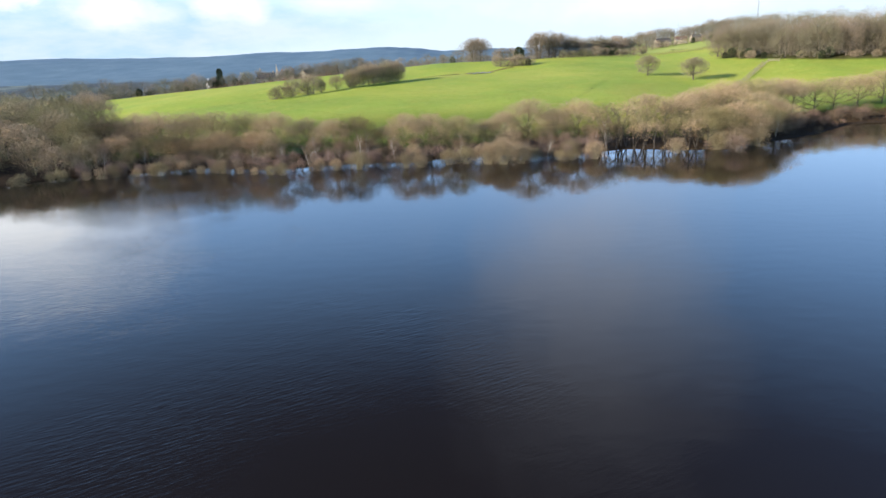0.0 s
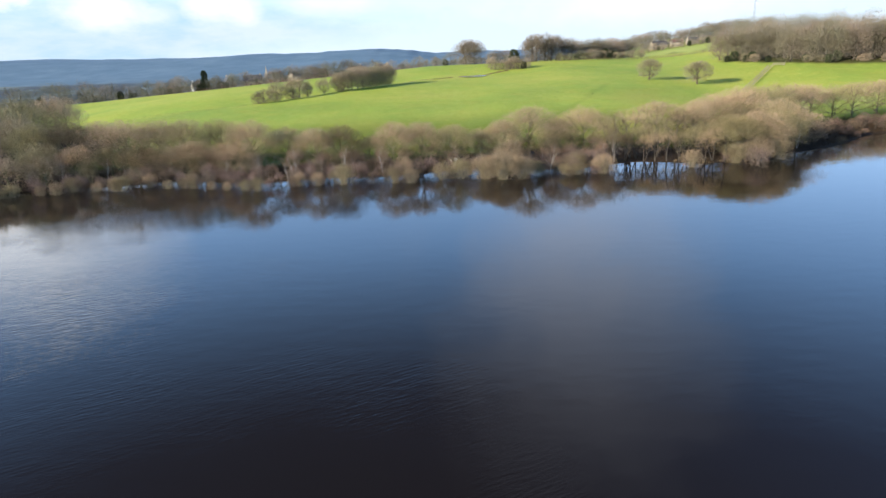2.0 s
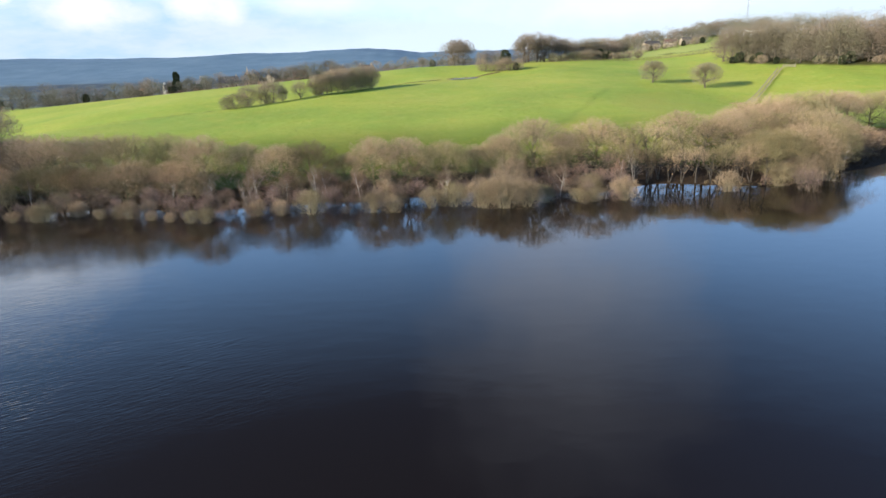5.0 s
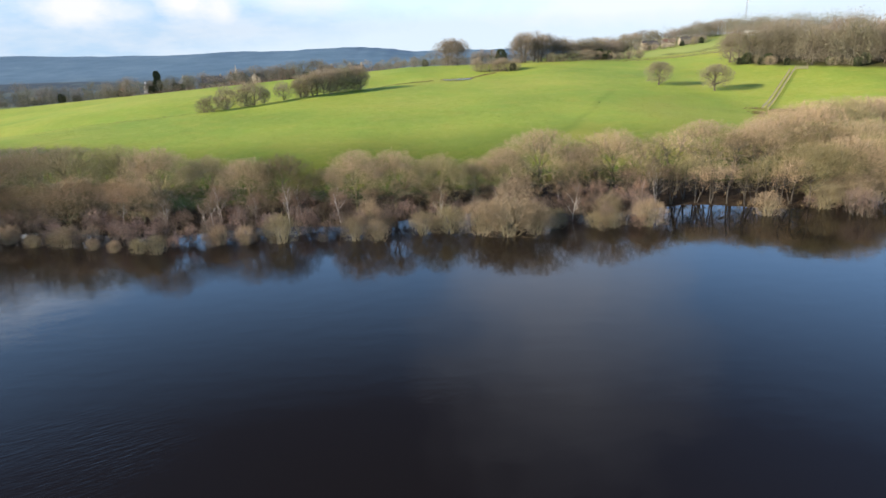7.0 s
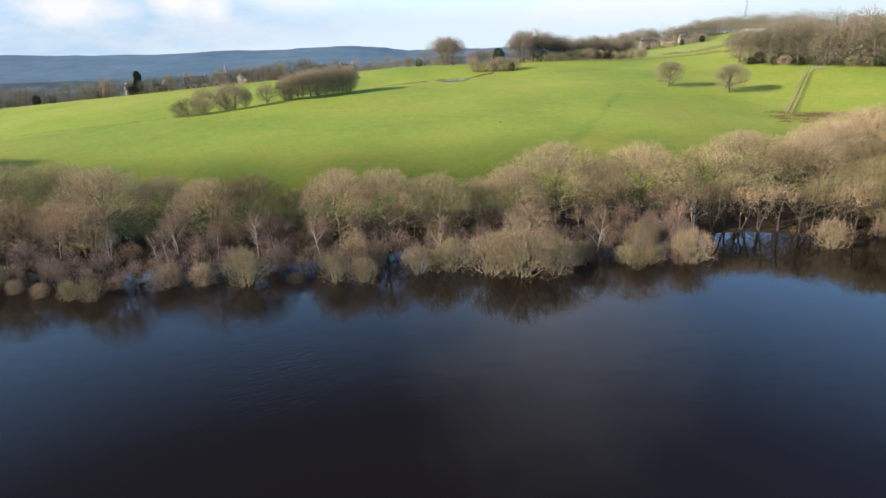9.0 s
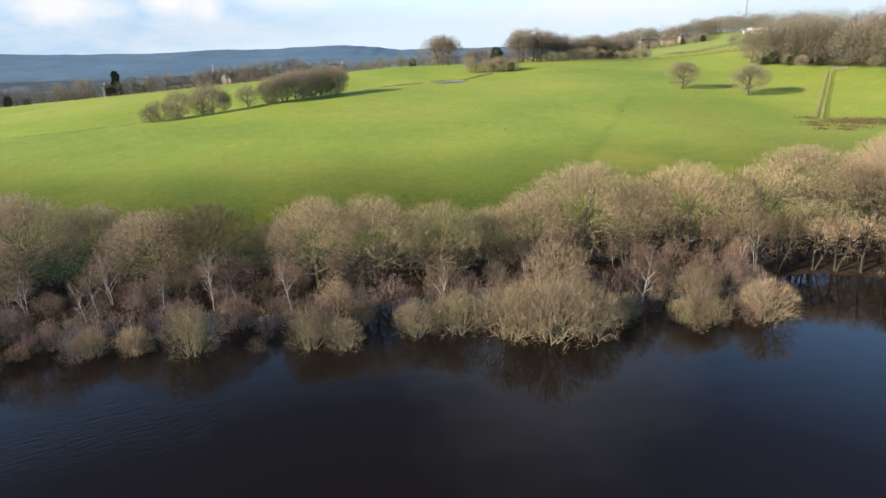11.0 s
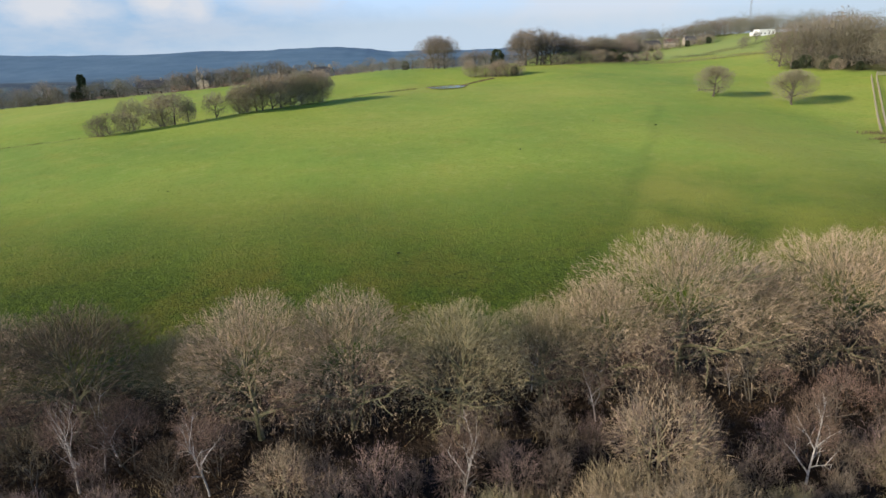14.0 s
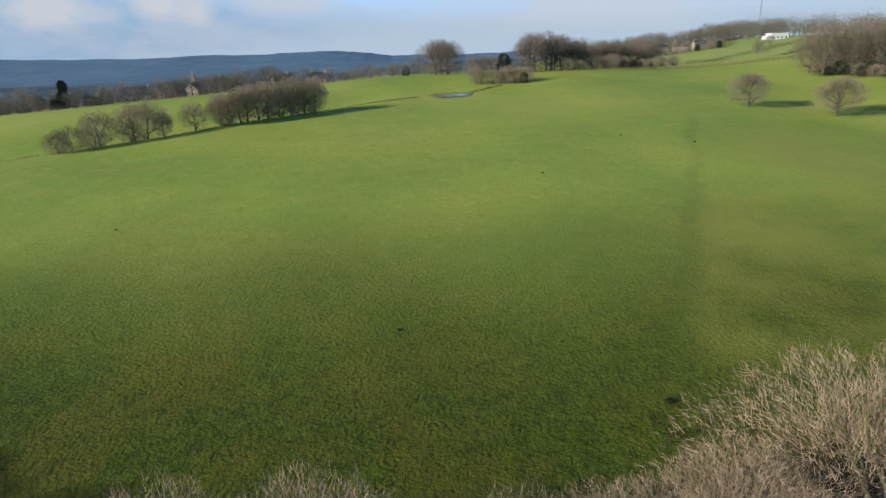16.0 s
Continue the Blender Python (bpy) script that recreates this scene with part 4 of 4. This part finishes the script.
for k in range(3):
    a = 2.094 * k
    p = Pieces()
    p.limb([Vector((math.cos(a) * r, math.sin(a) * r, z)) for r, z in ((0.9, 0), (0.7, MAST_H * 0.6), (0.35, MAST_H))], [0.12, 0.11, 0.09], 4)
    part("leg", p.v, p.f, STEEL, mast)
p = Pieces()
for n in range(26):
    z0, z1 = MAST_H * n / 26, MAST_H * (n + 1) / 26
    for k in range(3):
        a, c = 2.094 * k, 2.094 * (k + 1)
        r0, r1 = 0.9 - 0.5 * n / 26, 0.9 - 0.5 * (n + 1) / 26
        p.limb([Vector((math.cos(a) * r0, math.sin(a) * r0, z0)), Vector((math.cos(c) * r1, math.sin(c) * r1, z1))], [0.05, 0.05], 3)
part("lattice", p.v, p.f, STEEL, mast)
for z in (30, 38, 46):
    p = Pieces()
    p.limb([Vector((1.0, -0.6, z)), Vector((1.0, -0.6, z + 2.6))], [0.25, 0.25], 6)
    part("antenna", p.v, p.f, RENDER_WHITE, mast)


def along(a, b, gap):
    """Even places from a to b."""
    n = max(1, round((Vector(b) - Vector(a)).length / gap))
    return [Vector(a).lerp(Vector(b), k / n) for k in range(n + 1)]


def fence(a, b, label):
    root = new("field_fence")
    spots = along(a, b, 2.6)
    root.matrix_basis = pose(spots[0].x, spots[0].y, ht(*spots[0]))
    tagged(root, label, "fence", "fences of the field path")
    tops = [Vector((p.x, p.y, ht(p.x, p.y))) - root.matrix_basis.translation for p in spots]
    post = mesh_of("post", *block(-0.07, -0.07, -0.3, 0.07, 0.07, 1.25), WOOD)
    for p in tops:
        ob = new("post", post)
        ob.parent, ob.location = root, p
    for p, q in zip(tops, tops[1:]):
        for z in (0.55, 1.05):
            r = Pieces()
            r.limb([p + Vector((0, 0, z)), q + Vector((0, 0, z))], [0.05, 0.05], 4)
            part("rail", r.v, r.f, WOOD, root)


fence((104.6, 249.9), (147.9, 313.6), "weathered wooden post and rail fence")
fence((105.8, 249.2), (149.1, 312.9), "weathered wooden post and rail fence")

gate = new("field_gate")
gate.matrix_basis = pose(153, 314.5, ht(153, 314.5), 0, 0, -8)
tagged(gate, "pale grey wooden gate at the wood's edge", "gate")
for sx in (-2.4, 2.4):
    part("post", *block(sx - 0.12, -0.12, -0.2, sx + 0.12, 0.12, 1.5), WOOD, gate)
for z in (0.3, 0.6, 0.9, 1.2):
    part("bar", *block(-2.28, -0.04, z, 2.28, 0.04, z + 0.16), WOOD, gate)


def tufts(name, label, material, spots, tall, width, blades, spread=0.25, category="grass", lean=0.5):
    rng = random.Random(len(spots))
    p = Pieces()
    levels = height(*np.array(spots).T).tolist()
    for (x, y), z in zip(spots, levels):
        z += rolls(x, y)
        for _ in range(blades):
            q = Vector((x + rng.uniform(-spread, spread), y + rng.uniform(-spread, spread), z - 0.03))
            d = Vector((rng.uniform(-lean, lean), rng.uniform(-lean, lean), 1))
            a = rng.uniform(0, math.pi)
            p.blade(q, q + d * tall * rng.uniform(0.5, 1.2), Vector((math.cos(a), math.sin(a), 0)), width)
    ob = new(name, mesh_of(name, p.v, p.f, material))
    return tagged(ob, label, category, kind="stuff")


rng = random.Random(9)
path_grass = []
for off in (0.35, 1.6):
    for p in along((105.3 + off * 0.83 - 1.0, 249.5 - off * 0.56), (148.2 + off * 0.83 - 1.0, 313 - off * 0.56), 0.22):
        path_grass.append((p.x + rng.gauss(0, 0.12), p.y + rng.gauss(0, 0.12)))
tufts("dry_grass", "tall dry straw-coloured grass along the field path", DRY_GRASS, path_grass, 0.45, 0.08, 3, 0.15)
rushes = []
for cx, cy, sx, sy, n in ((103, 250, 1.8, 0.9, 40), (108.5, 245, 2.4, 1.6, 110), (114, 242, 2.5, 2.0, 120), (100, 243, 1.6, 0.8, 36), (97, 237, 1.4, 0.9, 36), (105, 236, 2.2, 1.5, 70), (93, 229, 1.2, 0.8, 22), (99, 229, 1.8, 1.0, 30), (119, 237, 3, 2.0, 100)):
    rushes += [(rng.gauss(cx, sx), rng.gauss(cy, sy)) for _ in range(n)]
for cx, cy, sx, sy, n in ((111, 244, 4.0, 2.2, 260), (120, 240, 4.5, 2.0, 220)):
    rushes += [(rng.gauss(cx, sx), rng.gauss(cy, sy)) for _ in range(n)]
tufts("rushes", "brown rushes on boggy ground in the field", RUSH, rushes, 0.6, 0.10, 7, 0.3)
ditch_side = [(x, float(ditch_line(x)) + rng.gauss(0.8, 0.7)) for x in (rng.choice((rng.uniform(-118, -72), rng.uniform(-72, -20), rng.uniform(-22, 6))) for _ in range(900))]
tufts("rushes", "dark rushes and rough grass along the field ditch", RUSH, ditch_side, 0.45, 0.09, 4, 0.3)
rim = []
for k in range(260):
    a = rng.uniform(0.35, 2.9)
    rim.append((16.8 + math.cos(a) * 7.4 + rng.gauss(0, 0.5), 348 + 0.2 * math.cos(a) * 7.4 + math.sin(a) * 9.2 + rng.gauss(0, 0.5)))
rim += [(x, 354.5 + 0.9 * (x - 23) + rng.gauss(0, 0.7)) for x in (rng.uniform(23, 36) for _ in range(260))]
tufts("rushes", "brown rushes along the pond's bank", RUSH, rim, 0.5, 0.10, 4, 0.3)
pond = new("water_pond", mesh_of("water_pond", [(16.8 + (6.5 + 0.5 * math.sin(3 * a)) * math.cos(a), 347.5 + 0.2 * 6.5 * math.cos(a) + (7.8 + 0.7 * math.sin(2 * a + 1)) * math.sin(a), 10.4) for a in np.linspace(0, 2 * math.pi, 40, endpoint=False)], [tuple(range(40))], POND))
tagged(pond, "small still pond in the field", "water", kind="structure")

near_grass = []
while len(near_grass) < 46000:
    y = 163 + 110 * rng.random() ** 2
    half = 0.85 * (y - 118) + 6
    x = rng.uniform(-half, half)
    if y > 166 + 26 * (x > 62) * min(1, (x - 62) / 60):
        near_grass.append((x, y))
tufts("grass", "short tufted green pasture grass", GRASS, near_grass, 0.08, 0.10, 4, 0.13, lean=1.0)
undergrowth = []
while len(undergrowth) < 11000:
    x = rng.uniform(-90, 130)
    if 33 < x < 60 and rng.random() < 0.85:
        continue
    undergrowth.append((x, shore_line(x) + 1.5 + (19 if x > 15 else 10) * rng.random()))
tufts("bracken", "dead brown bracken and bramble, coloured darker for shade under the trees", SHADED_BRACKEN, undergrowth, 0.6, 0.09, 3, 0.5, "undergrowth", 0.9)
sedge = []
while len(sedge) < 600:
    x = rng.uniform(-60, 66)
    if not 35 < x < 49:
        sedge.append((x, shore_line(x) + rng.gauss(0.2, 0.7)))
tufts("sedge", "pale dry sedge at the water's edge", REED, sedge, 0.7, 0.05, 3, 0.3)

p = Pieces()
tuss = random.Random(3)
for _ in range(160):
    d = (any_way(tuss) * 0.6 + Vector((0, 0, 0.8))).normalized()
    q = Vector((tuss.gauss(0, 0.12), tuss.gauss(0, 0.12), 0))
    p.blade(q, q + d * tuss.uniform(0.25, 0.5), d.cross(any_way(tuss)).normalized(), 0.05)
TUSSOCK = mesh_of("rush_tussock", p.v, p.f, twig_stuff("dark_rush", (0.02, 0.03, 0.012), (0.06, 0.07, 0.03)))
for x, y, s in ((17.2, 172.4, 1.1), (55.2, 253, 0.8), (21.7, 232.8, 0.6), (-0.9, 184.2, 0.6), (12, 181, 0.4), (-36, 214, 0.5), (44, 262, 0.6)):
    ob = new("rush_tussock", TUSSOCK)
    ob.matrix_basis = pose(x, y, ht(x, y) - 0.03, 0, 0, 40 * x) @ Matrix.Scale(s, 4)
    tagged(ob, "small dark rush tussock in the pasture", "grass tuft", "tussocks")

# hedges across the hill and the far side of the field
def hedge(name, label, a, b, tall, thick, material=ALDER_TWIG):
    rng2 = random.Random(int(a[0] * 10))
    p = Pieces()
    for s in along(a, b, 0.35):
        z = ht(s.x, s.y)
        for _ in range(9):
            q = Vector((s.x + rng2.gauss(0, thick), s.y + rng2.gauss(0, thick), z + tall * rng2.random() ** 1.3))
            d = (any_way(rng2) + Vector((0, 0, 0.6))).normalized()
            p.blade(q, q + d * rng2.uniform(0.4, 0.9), d.cross(any_way(rng2)).normalized(), 0.12)
    root = new(name, mesh_of(name, p.v, p.f, material))
    return tagged(root, label, "hedge", "field hedges")


hedge("hedge", "low clipped brown hedge across the hill", (112, 405), (200, 402), 1.2, 0.5)
hedge("hedge", "low dark hedge across the hill", (150, 452), (262, 540), 1.8, 0.8, DARK_HEDGE)
hedge("hedge", "low dark hedge across the hill", (170, 520), (280, 580), 1.8, 0.8, DARK_HEDGE)
hedge("hedge", "dark brown hedge along the field's far edge", (-300, 420), (-150, 410), 3.6, 1.4, DARK_HEDGE)
hedge("hedge", "dark brown hedge along the field's far edge", (-150, 410), (-12, 412), 1.5, 0.9)
hedge("hedge", "dark brown hedge along the field's far edge", (52, 405), (112, 405), 1.4, 0.7)
